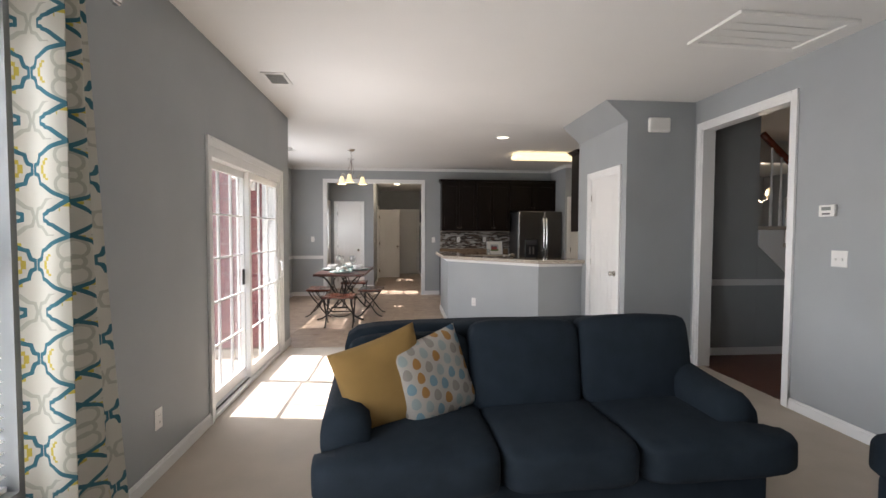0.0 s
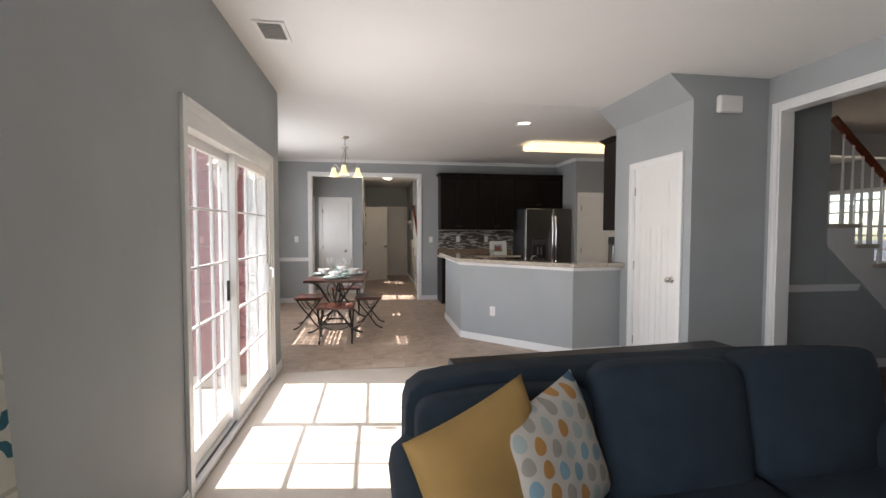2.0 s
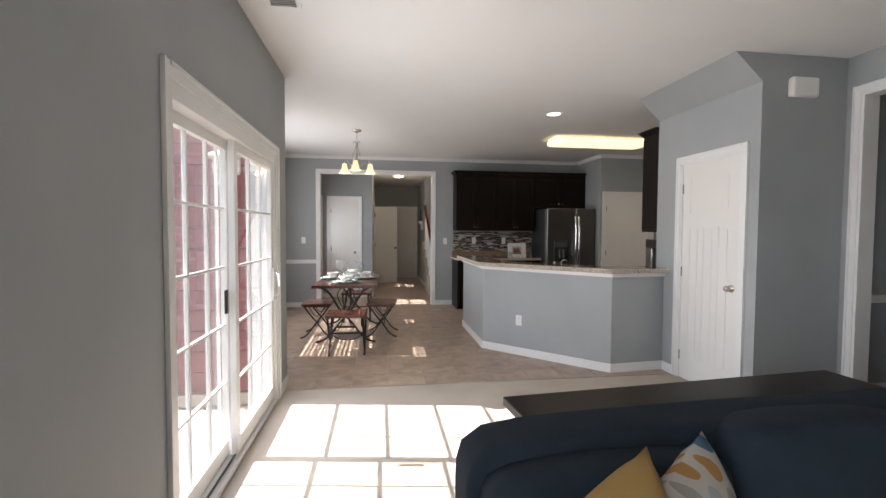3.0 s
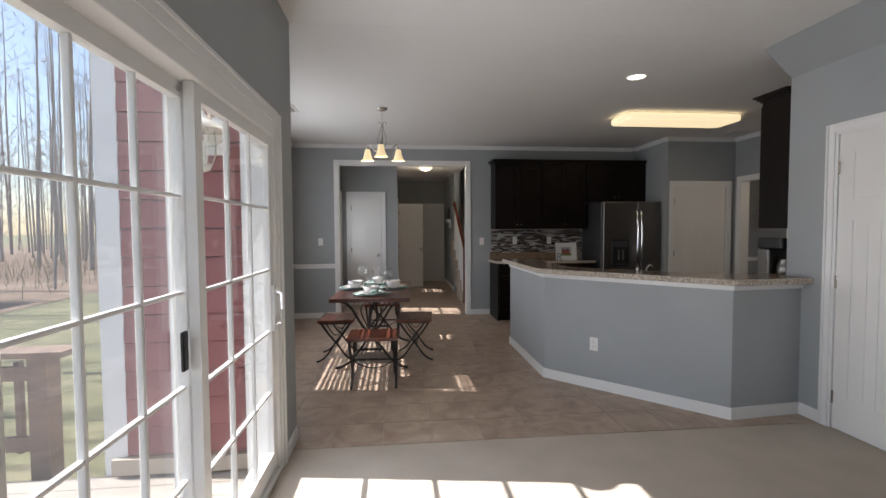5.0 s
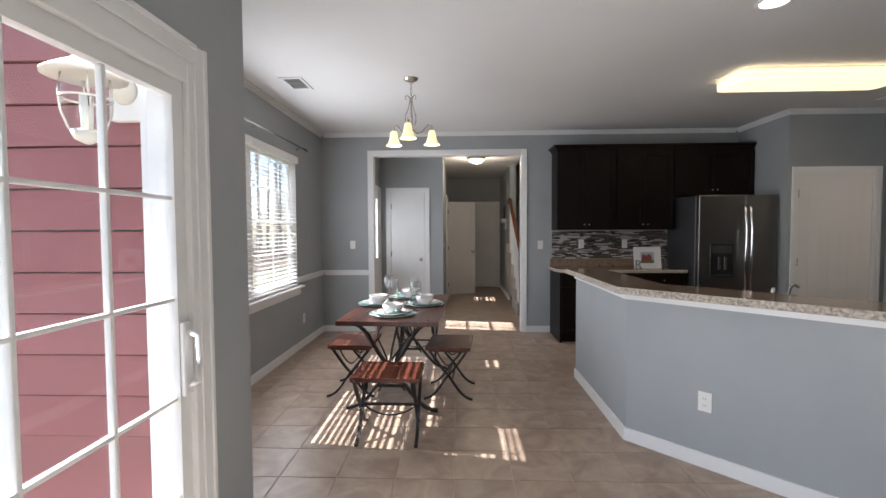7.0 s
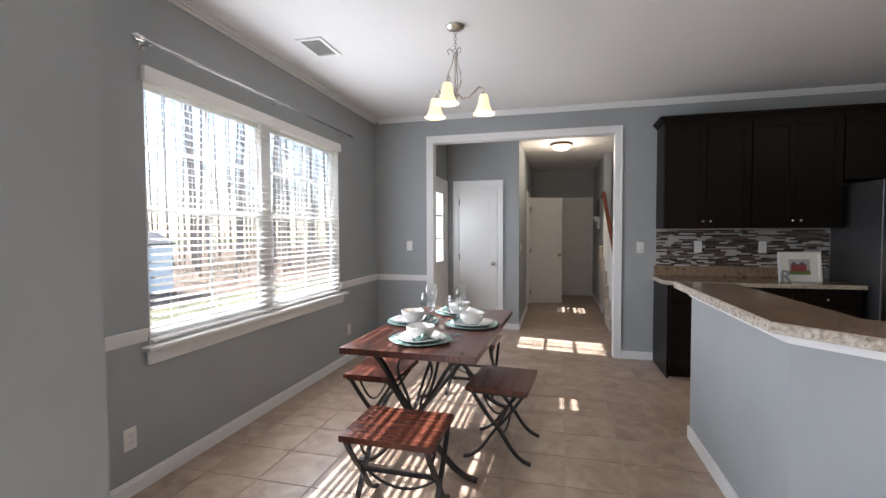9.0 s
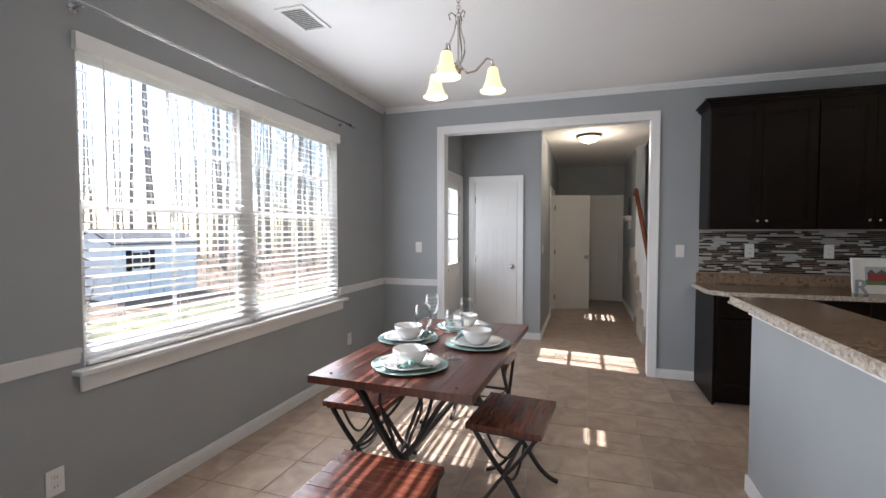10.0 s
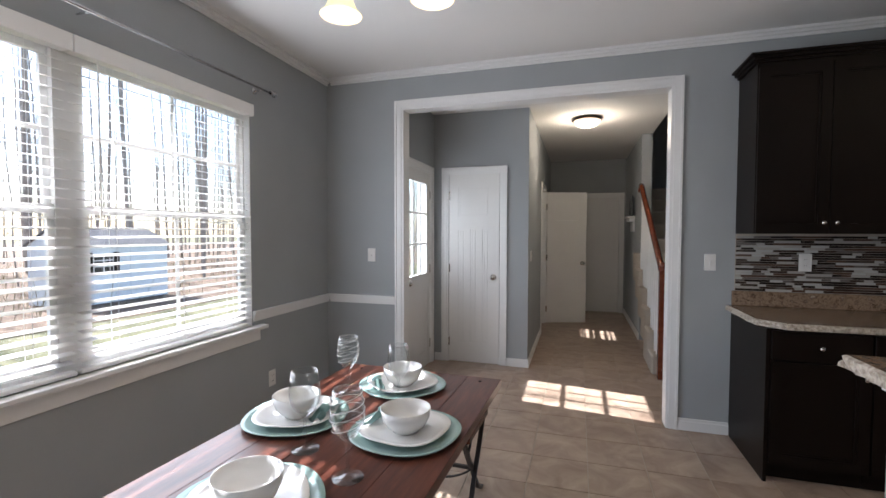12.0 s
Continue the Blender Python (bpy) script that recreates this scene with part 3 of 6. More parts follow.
window("window_1", XD, -1, 6.995, 9.19, 0.76, 2.25, "white vinyl double-hung twin window with blinds", 2, (2, 2), 0.04)
part_w = thing("trim_dining_window", "white painted window sill and apron under the twin window", "window sill", kind="structure")
part("window_sill", box(XD - 0.045, XD + 0.060, 6.94, 9.29, 0.735, 0.760, 0.004), M_TRIM, part_w)
part("apron", box(XD + 0.001, XD + 0.018, 6.97, 9.255, 0.655, 0.7345, 0.003), M_TRIM, part_w)
part("lining", box(XD - 0.044, XD + 0.001, 6.993, 6.999, 0.7605, 2.252), M_TRIM, part_w)
part("lining", box(XD - 0.044, XD + 0.001, 9.186, 9.192, 0.7605, 2.252), M_TRIM, part_w)
blind("window_blind", XD - 0.012, 7.003, 8.075, 0.766, 2.245, 12, "white slatted venetian blind, slats half open")
blind("window_blind", XD - 0.012, 8.085, 9.182, 0.766, 2.245, 12, "white slatted venetian blind, slats half open")
VAL = thing("blind_valance", "white valance board above the dining window blinds", "valance")
part("board", box(XD + 0.0185, XD + 0.030, 6.98, 8.078, 2.185, 2.262, 0.003), M_SLAT, VAL)
part("board", box(XD + 0.0185, XD + 0.030, 8.082, 9.205, 2.185, 2.262, 0.003), M_SLAT, VAL)
for yy in (6.98, 9.195):
    part("end_return", box(XD + 0.0005, XD + 0.018, yy, yy + 0.010, 2.185, 2.262), M_SLAT, VAL)
window("window_2", XL - 0.06, -1, -0.8, 2.12, 0.45, 2.2, "white living room window behind a patterned curtain", 2)
blind("window_blind", XL - 0.05, -0.79, 2.11, 0.46, 2.195, 15, "white slatted venetian blind beside the curtain")
window("window_3", 8.9, 1, 7.0, 10.0, 0.75, 2.2, "bright white front room window with grids", 3)
for yy in [7.0 + 0.25 * k for k in range(1, 12)]:
    part("muntin", box(8.962, 8.978, yy - 0.012, yy + 0.012, 0.8, 2.15), M_VINYL, bpy.data.objects["window_3"])
for zz in (1.05, 1.3, 1.75, 1.98):
    part("muntin", box(8.961, 8.977, 7.05, 9.95, zz - 0.012, zz + 0.012), M_VINYL, bpy.data.objects["window_3"])

# ---- kitchen ----
def offset_poly(pts, d):
    """Offset of an open line of points to its left by d."""
    out = []
    for i, p in enumerate(pts):
        p = Vector(p)
        ns = []
        for a, b in ((i - 1, i), (i, i + 1)):
            if a >= 0 and b < len(pts):
                t = (Vector(pts[b]) - Vector(pts[a])).normalized()
                ns.append(Vector((-t.y, t.x)))
        n = sum(ns, Vector((0, 0))).normalized()
        out.append(p + n * d / max(0.3, n.dot(ns[0])))
    return out


PEN = [(0.80, 8.28), (0.80, 7.00), (1.84, 5.93), (2.428, 5.985)]
PEN_IN = offset_poly(PEN, 0.12)
pen = struct("wall_peninsula", prism([*PEN, *[tuple(p) for p in PEN_IN[::-1]]], 0.0, 0.965), M_WALL, "grey half wall of the angled kitchen peninsula", "half wall")


def strip(line, off, thick, z0, z1):
    a, b = offset_poly(line, -off), offset_poly(line, -off - thick)
    return prism([*[tuple(p) for p in a], *[tuple(p) for p in b[::-1]]], z0, z1)


struct("baseboard", strip(PEN, 0.001, 0.013, 0.0, 0.085), M_TRIM, "white baseboard round the peninsula", "baseboard")
struct("trim", strip(PEN, 0.001, 0.016, 0.945, 0.985), M_TRIM, "white trim strip below the bar top", "trim")


def slab_edge(line, z0, z1, depth=0.016, step=0.02, seed=3):
    """A chiselled stone edge that follows a line of points."""
    rnd = random.Random(seed)
    bm = bmesh.new()
    pts = []
    for a, b in zip(line, line[1:]):
        a, b = Vector(a), Vector(b)
        n = max(1, int((b - a).length / step))
        pts += [a + (b - a) * k / n for k in range(n)]
    pts.append(Vector(line[-1]))
    outer = offset_poly([tuple(p) for p in pts], -depth)
    rows = 4
    grid = []
    for p, q in zip(pts, outer):
        p, d = Vector(p), (Vector(q) - Vector(p))
        col = [bm.verts.new((p.x, p.y, z1))]
        for r in range(rows):
            f = rnd.uniform(0.35, 1.0)
            col.append(bm.verts.new((p.x + d.x * f, p.y + d.y * f, z1 - 0.003 - (z1 - z0 - 0.004) * (r + 0.2) / (rows - 0.6))))
        col.append(bm.verts.new((p.x, p.y, z0)))
        grid.append(col)
    for u, v in zip(grid, grid[1:]):
        for k in range(len(u) - 1):
            bm.faces.new((u[k], u[k + 1], v[k + 1], v[k]))
    bmesh.ops.recalc_face_normals(bm, faces=bm.faces)
    return bm


BAR = thing("bar_top", "brown speckled granite bar top with a chiselled edge", "countertop")
bar_out = [(1.06, 8.33), (0.72, 8.33), (0.72, 6.965), (1.80, 5.855), (2.428, 5.90)]
bar_in = offset_poly(bar_out[1:], 0.36)
part("slab", prism([*bar_out, *[tuple(p) for p in bar_in[:0:-1]]], 0.986, 1.03), M_GRANITE, BAR)
part("edge", slab_edge(bar_out, 0.987, 1.0295), M_GRANITE_EDGE, BAR, "pale chiselled stone edge")


def cab_door(bm_name, ob, x0, x1, z0, z1, y, knob_x=None, knob_z=None):
    """A shaker door on a cabinet front at y, facing -y."""
    d = part(bm_name, wall_bm("y", y - 0.020, y - 0.001, x0, x1, z0, z1, [(x0 + 0.055, x1 - 0.055, z0 + 0.055, z1 - 0.055)]) if z1 - z0 > 0.2 else box(x0, x1, y - 0.020, y - 0.001, z0, z1, 0.002), M_DARK, ob)
    if z1 - z0 > 0.2:
        part("panel", box(x0 + 0.0555, x1 - 0.0555, y - 0.010, y - 0.002, z0 + 0.0555, z1 - 0.0555, 0.003), M_DARK, d)
        part("bead", wall_bm("y", y - 0.0165, y - 0.0105, x0 + 0.056, x1 - 0.056, z0 + 0.056, z1 - 0.056, [(x0 + 0.066, x1 - 0.066, z0 + 0.066, z1 - 0.066)]), M_DARK, d)
    if knob_x is not None:
        b = lathe([(0.0, 0.026), (0.010, 0.024), (0.013, 0.018), (0.006, 0.010), (0.007, 0.0)], 12)
        bmesh.ops.transform(b, matrix=pose(knob_x, y - 0.020, knob_z, 90, 0, 0), verts=b.verts)
        part("knob", b, M_NICKEL, d, "satin nickel knob", smooth=True)
    return d


def upper(x0, x1, z0, z1, ndoors=2, yf=9.835):
    ob = thing("wall_cabinet", "dark espresso wooden wall cabinet with shaker doors", "cabinet", group="kitchen wall cabinets")
    part("body", box(x0 + 0.001, x1 - 0.001, yf, YB - 0.001, z0, z1), M_DARK, ob)
    w = (x1 - x0 - 0.006) / ndoors
    for i in range(ndoors):
        a, b = x0 + 0.003 + i * w + 0.002, x0 + 0.003 + (i + 1) * w - 0.002
        cab_door("door", ob, a, b, z0 + 0.004, z1 - 0.03, yf, (b - 0.03) if i % 2 == 0 else (a + 0.03), z0 + 0.065)
    return ob


upper(0.95, 1.70, 1.40, 2.43)
upper(1.703, 2.42, 1.40, 2.43)
upper(2.423, 3.417, 1.83, 2.43)
CR = thing("cabinet_crown", "dark espresso crown moulding along the cabinet tops", "crown moulding")
bm = bmesh.new()
for z0, z1, d in ((2.4305, 2.448, 0.012), (2.448, 2.468, 0.028), (2.468, 2.482, 0.045)):
    bx(bm, 0.95 - d, 3.418, 9.835 - d, YB - 0.001, z0, z1)
part("moulding", bm, M_DARK, CR)


def base_cab(x0, x1, label="dark espresso wooden base cabinet with a drawer", end=False):
    ob = thing("base_cabinet", label, "cabinet", group="kitchen base cabinets")
    part("body", box(x0 + 0.001, x1 - 0.001, 9.565, YB - 0.001, 0.10, 0.872), M_DARK, ob)
    part("toe_kick", box(x0 + 0.001, x1 - 0.001, 9.63, YB - 0.002, 0.0, 0.0995), M_DARK, ob)
    if end:
        part("end_panel", box(x0 - 0.018, x0, 9.56, YB - 0.001, 0.0, 0.872), M_DARK, ob)
    n = 2 if x1 - x0 > 0.6 else 1
    w = (x1 - x0 - 0.006) / n
    for i in range(n):
        a, b = x0 + 0.005 + i * w, x0 + 0.001 + (i + 1) * w
        cab_door("drawer", ob, a, b, 0.70, 0.862, 9.565, (a + b) / 2, 0.78)
        cab_door("door", ob, a, b, 0.112, 0.692, 9.565, b - 0.03 if i % 2 == 0 else a + 0.03, 0.63)
    return ob


base_cab(0.955, 1.42, end=True)
base_cab(1.422, 2.44)
CT = thing("countertop", "brown speckled granite countertop along the back wall", "countertop")
part("slab", prism([(0.91, YB - 0.001), (0.91, 9.64), (1.02, 9.525), (2.46, 9.525), (2.46, YB - 0.001)], 0.873, 0.91), M_GRANITE, CT)
part("edge", slab_edge([(0.91, YB - 0.02), (0.91, 9.64), (1.02, 9.525), (2.46, 9.525)], 0.874, 0.9095, seed=5), M_GRANITE_EDGE, CT, "pale chiselled stone edge")
part("backsplash_upstand", box(0.935, 2.46, YB - 0.021, YB - 0.0015, 0.9105, 1.01, 0.002), M_GRANITE, CT)

# linear mosaic of glass and stone sticks
M_MOSAIC = ramp_mat("mosaic_sticks", [(0.0, (0.40, 0.38, 0.35)), (0.16, (0.05, 0.035, 0.028)), (0.40, (0.15, 0.13, 0.12)), (0.52, (0.46, 0.45, 0.43)), (0.64, (0.02, 0.015, 0.013)), (0.88, (0.10, 0.06, 0.045))], island=True, rough=0.15, bump=0)
MO = struct("wall_backsplash", box(0.952, 2.50, YB - 0.006, YB - 0.0005, 1.0105, 1.399), M_GROUT, "linear mosaic backsplash of brown, white and grey sticks", "backsplash")
rnd = random.Random(11)
bm = bmesh.new()
z = 1.013
while z < 1.385:
    x = 0.954 - rnd.uniform(0, 0.1)
    while x < 2.495:
        L = rnd.choice((0.05, 0.075, 0.10, 0.15))
        a, b = max(x, 0.954), min(x + L - 0.002, 2.498)
        if b - a > 0.008:
            bx(bm, a, b, YB - 0.0095 - rnd.uniform(0, 0.0015), YB - 0.0061, z, z + 0.0135)
        x += L
    z += 0.0155
part("mosaic_stick", bm, M_MOSAIC, MO, kind="stuff")


def plate(name, m, label, kind_="outlet", w=0.072, h=0.115, gangs=1):
    """A wall plate; local front towards -y."""
    ob = thing(name, label, "wall plate", m)
    W = w + 0.046 * (gangs - 1)
    part("cover", box(-W / 2, W / 2, -0.006, 0, -h / 2, h / 2, 0.0025, 2), M_PLASTIC, ob)
    for g in range(gangs):
        xo = (g - (gangs - 1) / 2) * 0.046
        if kind_ == "outlet":
            for dz in (-0.020, 0.020):
                so = part("socket", box(xo - 0.016, xo + 0.016, -0.0085, -0.0055, dz - 0.0135, dz + 0.0135, 0.002), M_PLASTIC, ob)
                for dx in (-0.006, 0.006):
                    part("slot", box(xo + dx - 0.0012, xo + dx + 0.0012, -0.0090, -0.0084, dz - 0.004, dz + 0.006), M_BLACK, so)
        else:
            tg = box(xo - 0.005, xo + 0.005, -0.016, -0.0055, -0.011, 0.004, 0.001)
            part("toggle", tg, M_PLASTIC, ob)
    return ob


OUT = "white plastic duplex wall outlet"
SWI = "white plastic toggle light switch plate"
plate("wall_outlet", pose(XL, 3.03, 0.33, 0, 0, 90), OUT)
plate("wall_outlet", pose(XD, 6.86, 0.30, 0, 0, 90), OUT)
plate("wall_outlet", pose(XD, 9.39, 0.34, 0, 0, 90), OUT)
plate("light_switch", pose(-1.78, YB, 1.21), SWI, "switch")
plate("light_switch", pose(0.80, YB, 1.20), SWI, "switch")
plate("light_switch", pose(3.17, 3.275, 1.205, 0, 0, -90), "white plastic double toggle switch plate", "switch", gangs=2)
plate("light_switch", pose(-0.57, 11.58, 1.15, 0, 0, 90), SWI, "switch")
for xx in (1.35, 1.93):
    plate("wall_outlet", pose(xx, YB - 0.0115, 1.21), OUT + " on the mosaic")
nrm = (Vector((1.84, 5.93)) - Vector((0.80, 7.0))).normalized()
pp = Vector((0.80, 7.0)) + nrm * 0.475
plate("wall_outlet", Matrix.Translation((pp.x, pp.y, 0.39)) @ pose(0, 0, 0, 0, 0, math.degrees(math.atan2(nrm.y, nrm.x))), OUT + " on the peninsula")

TH = thing("thermostat", "white plastic thermostat with a grey display", "thermostat", pose(3.17, 3.365, 1.545, 0, 0, -90))
part("body", box(-0.06, 0.06, -0.026, 0, -0.042, 0.042, 0.006, 2), M_PLASTIC, TH)
part("display", box(-0.035, 0.035, -0.0275, -0.0255, 0.003, 0.028), mat("grey_lcd", (0.20, 0.22, 0.20), 0.3), TH)
part("button_strip", box(-0.03, 0.03, -0.0275, -0.0255, -0.028, -0.016), M_STEEL_DK, TH)
CHM = thing("door_chime", "white plastic doorbell chime box high on the wall", "door chime", pose(2.755, 4.87, 2.49))
part("cover", box(-0.115, 0.115, -0.055, -0.004, -0.075, 0.075, 0.02, 3), M_PLASTIC, CHM)
part("back_plate", box(-0.105, 0.105, -0.0045, 0, -0.065, 0.065), M_PLASTIC, CHM)

# refrigerator
FR = thing("refrigerator", "stainless steel side-by-side refrigerator with water dispenser", "refrigerator", pose(2.49, 9.35, 0))
part("body", box(0.0, 0.90, 0.075, 0.78, 0.03, 1.79, 0.006), M_STEEL_DK, FR)
for n, a, b in (("door", 0.002, 0.535), ("door", 0.541, 0.898)):
    d = part(n, box(a, b, 0.0, 0.072, 0.06, 1.80, 0.014, 3), M_STEEL, FR)
    hx = 0.508 if a < 0.1 else 0.568
    hb = tube([(hx, 0.0, 0.62), (hx, -0.045, 0.66), (hx, -0.062, 0.95), (hx, -0.066, 1.15), (hx, -0.062, 1.4), (hx, -0.045, 1.64), (hx, 0.0, 1.68)], 0.016, 10)
    part("handle", hb, M_CHROME, d, "curved steel bar handle", smooth=True)
dsp = part("dispenser", box(0.13, 0.40, -0.012, 0.002, 0.84, 1.23, 0.006), M_BLACK, FR, "black water and ice dispenser")
part("dispenser_panel", box(0.15, 0.38, -0.0145, -0.0125, 1.12, 1.21, 0.001), M_STEEL_DK, dsp)
part("dispenser_tray", box(0.16, 0.37, -0.030, -0.0125, 0.85, 0.87, 0.003), M_STEEL_DK, dsp)
part("paddle", box(0.22, 0.25, -0.020, -0.0125, 0.93, 1.08, 0.003), M_STEEL, dsp)
part("paddle", box(0.29, 0.32, -0.020, -0.0125, 0.93, 1.08, 0.003), M_STEEL, dsp)
part("base_grille", box(0.01, 0.89, 0.02, 0.074, 0.0, 0.055), M_BLACK, FR)

# cabinet and counter on the far side of the closet wall
RC = thing("wall_cabinet", "dark espresso wall cabinet seen from its end panel", "cabinet", group="kitchen wall cabinets")
part("body", box(2.44, 3.9, 6.121, 6.40, 1.39, 2.42), M_DARK, RC)
part("door", box(2.445, 3.16, 6.4005, 6.42, 1.395, 2.39, 0.003), M_DARK, RC)
part("door", box(3.165, 3.895, 6.4005, 6.42, 1.395, 2.39, 0.003), M_DARK, RC)
bm = bmesh.new()
for z0, z1, d in ((2.4205, 2.438, 0.012), (2.438, 2.458, 0.03), (2.458, 2.472, 0.048)):
    bx(bm, 2.44 - d, 3.9, 6.121, 6.40 + d, z0, z1)
part("crown", bm, M_DARK, RC)
RB = thing("base_cabinet", "dark espresso base cabinet run behind the peninsula", "cabinet", group="kitchen base cabinets")
part("body", box(2.555, 4.49, 6.122, 6.72, 0.0, 0.872), M_DARK, RB)
for k in range(4):
    part("door", box(2.56 + 0.48 * k, 3.03 + 0.48 * k, 6.7205, 6.74, 0.11, 0.86, 0.003), M_DARK, RB)
RT = thing("countertop", "granite counter run behind the closet wall", "countertop")
part("slab", box(2.555, 4.495, 6.1215, 6.76, 0.873, 0.91, 0.003), M_GRANITE, RT)
# sink run behind the half wall
SB = thing("base_cabinet", "dark espresso sink cabinet behind the half wall", "cabinet", group="kitchen base cabinets")
l1, l2 = offset_poly(PEN, 0.122), offset_poly(PEN, 0.70)
part("body", prism([tuple(p) for p in (*l1[1:], *l2[:0:-1])], 0.0, 0.872), M_DARK, SB)
ST = thing("countertop", "granite sink counter below the bar top", "countertop")
part("slab", prism([tuple(p) for p in (*l1[1:], *offset_poly(PEN, 0.74)[:0:-1])], 0.8725, 0.91), M_GRANITE, ST)
FA = thing("faucet", "chrome kitchen faucet with a low curved spout", "faucet", pose(1.66, 6.75, 0.91) @ Matrix.Scale(0.68, 4))
part("base", lathe([(0.0, 0.05), (0.022, 0.05), (0.026, 0.012), (0.030, 0.0), (0.0, 0.0)], 16), M_CHROME, FA, smooth=True)
part("spout", tube([(0, 0, 0.04), (0, 0, 0.17), (0.03, 0.02, 0.215), (0.09, 0.06, 0.225), (0.15, 0.10, 0.20)], 0.013), M_CHROME, FA, smooth=True)
part("lever", tube([(-0.10, 0.06, 0.0), (-0.10, 0.06, 0.10), (-0.10, 0.06, 0.15), (-0.10, 0.055, 0.20)], 0.017), M_CHROME, FA, smooth=True)

CM = thing("coffee_maker", "steel and black coffee maker on the counter", "coffee maker", pose(2.75, 6.52, 0.91))
part("base", box(-0.10, 0.10, -0.14, 0.14, 0.0, 0.05, 0.008), M_BLACK, CM)
part("tower", box(-0.10, 0.10, 0.02, 0.14, 0.0505, 0.30, 0.01), M_STEEL, CM)
part("head", box(-0.105, 0.105, -0.13, 0.14, 0.3005, 0.40, 0.015, 2), M_BLACK, CM)
part("carafe", lathe([(0.0, 0.055), (0.065, 0.055), (0.075, 0.10), (0.068, 0.17), (0.045, 0.21), (0.05, 0.22)], 18), M_STEEL, CM, smooth=True).location = (0, -0.06, 0)

# photograph in a white frame, letter ornament in front
PF = thing("picture_frame", "white framed picture of a red house leaning on the backsplash", "picture frame", pose(2.075, 9.74, 0.911, -8, 0, 3))
part("frame", wall_bm("y", -0.010, 0.010, -0.17, 0.17, 0.0, 0.27, [(-0.15, 0.15, 0.02, 0.25)]), M_TRIM, PF)
part("mat_board", wall_bm("y", 0.0, 0.006, -0.149, 0.149, 0.021, 0.249, [(-0.085, 0.085, 0.065, 0.205)]), M_PLASTIC, PF)
ph = part("picture", box(-0.0845, 0.0845, 0.001, 0.005, 0.0655, 0.2045), mat("picture_sky", (0.45, 0.48, 0.5), 0.5), PF)
part("lawn", box(-0.084, 0.084, -0.0004, 0.0008, 0.066, 0.105), mat("picture_green", (0.13, 0.22, 0.06), 0.5), ph)
part("house_wall", box(-0.07, 0.055, -0.0012, -0.0006, 0.095, 0.150), mat("picture_red", (0.32, 0.07, 0.07), 0.5), ph)
bm = bmesh.new()
for x0, x1, xc in ((-0.075, -0.01, -0.045), (-0.02, 0.06, 0.02)):
    bm.faces.new([bm.verts.new(v) for v in ((x0, -0.0018, 0.150), (x1, -0.0018, 0.150), (xc, -0.0018, 0.185))])
part("house_roof", bm, mat("picture_roof", (0.16, 0.12, 0.14), 0.5), ph)
LT = thing("letter_ornament", "pale blue-grey letter R ornament beside the picture", "ornament", pose(1.93, 9.69, 0.911, 0, 0, 0))
fc = bpy.data.curves.new("letter", "FONT")
fc.body, fc.size, fc.extrude, fc.bevel_depth = "R", 0.155, 0.008, 0.001
lo = new("letter", fc)
lo.matrix_basis = pose(-0.04, 0, 0.001, 90, 0, 0)
lo.parent = LT
fc.materials.append(mat("grey_blue_paint", (0.30, 0.34, 0.35), 0.6))

# ---- lamps and ceiling fixtures ----
M_SHADE = glow("warm_frosted_glass_shade", (1.0, 0.74, 0.38), 0.24, (0.74, 0.65, 0.46))
M_TUBE = glow("warm_white_diffuser", (1.0, 0.80, 0.46), 0.34)
M_CAN = glow("recessed_lamp_glow", (1.0, 0.93, 0.8), 0.8)
M_DOME = glow("alabaster_dome", (1.0, 0.80, 0.52), 0.45)

CH = thing("chandelier", "brushed nickel three-arm chandelier with lit frosted bell shades", "chandelier", pose(-0.725, 8.0, H))
part("canopy", lathe([(0.0, -0.035), (0.02, -0.033), (0.055, -0.018), (0.065, -0.004), (0.065, 0.0)], 24), M_NICKEL, CH, smooth=True)
for k in range(7):
    ring = [(0.010 * math.cos(a), 0, 0.013 * math.sin(a)) for a in [2 * math.pi * i / 10 for i in range(11)]]
    bm = tube(ring, 0.0022, 6)
    bmesh.ops.transform(bm, matrix=pose(0, 0, -0.045 - 0.019 * k, 0, 0, 90 * (k % 2)), verts=bm.verts)
    part("chain_link", bm, M_NICKEL, CH, smooth=True)
part("stem", lathe([(0.0, -0.17), (0.010, -0.172), (0.006, -0.20), (0.006, -0.40), (0.016, -0.42), (0.022, -0.45), (0.012, -0.49), (0.0, -0.50)], 16), M_NICKEL, CH, smooth=True)
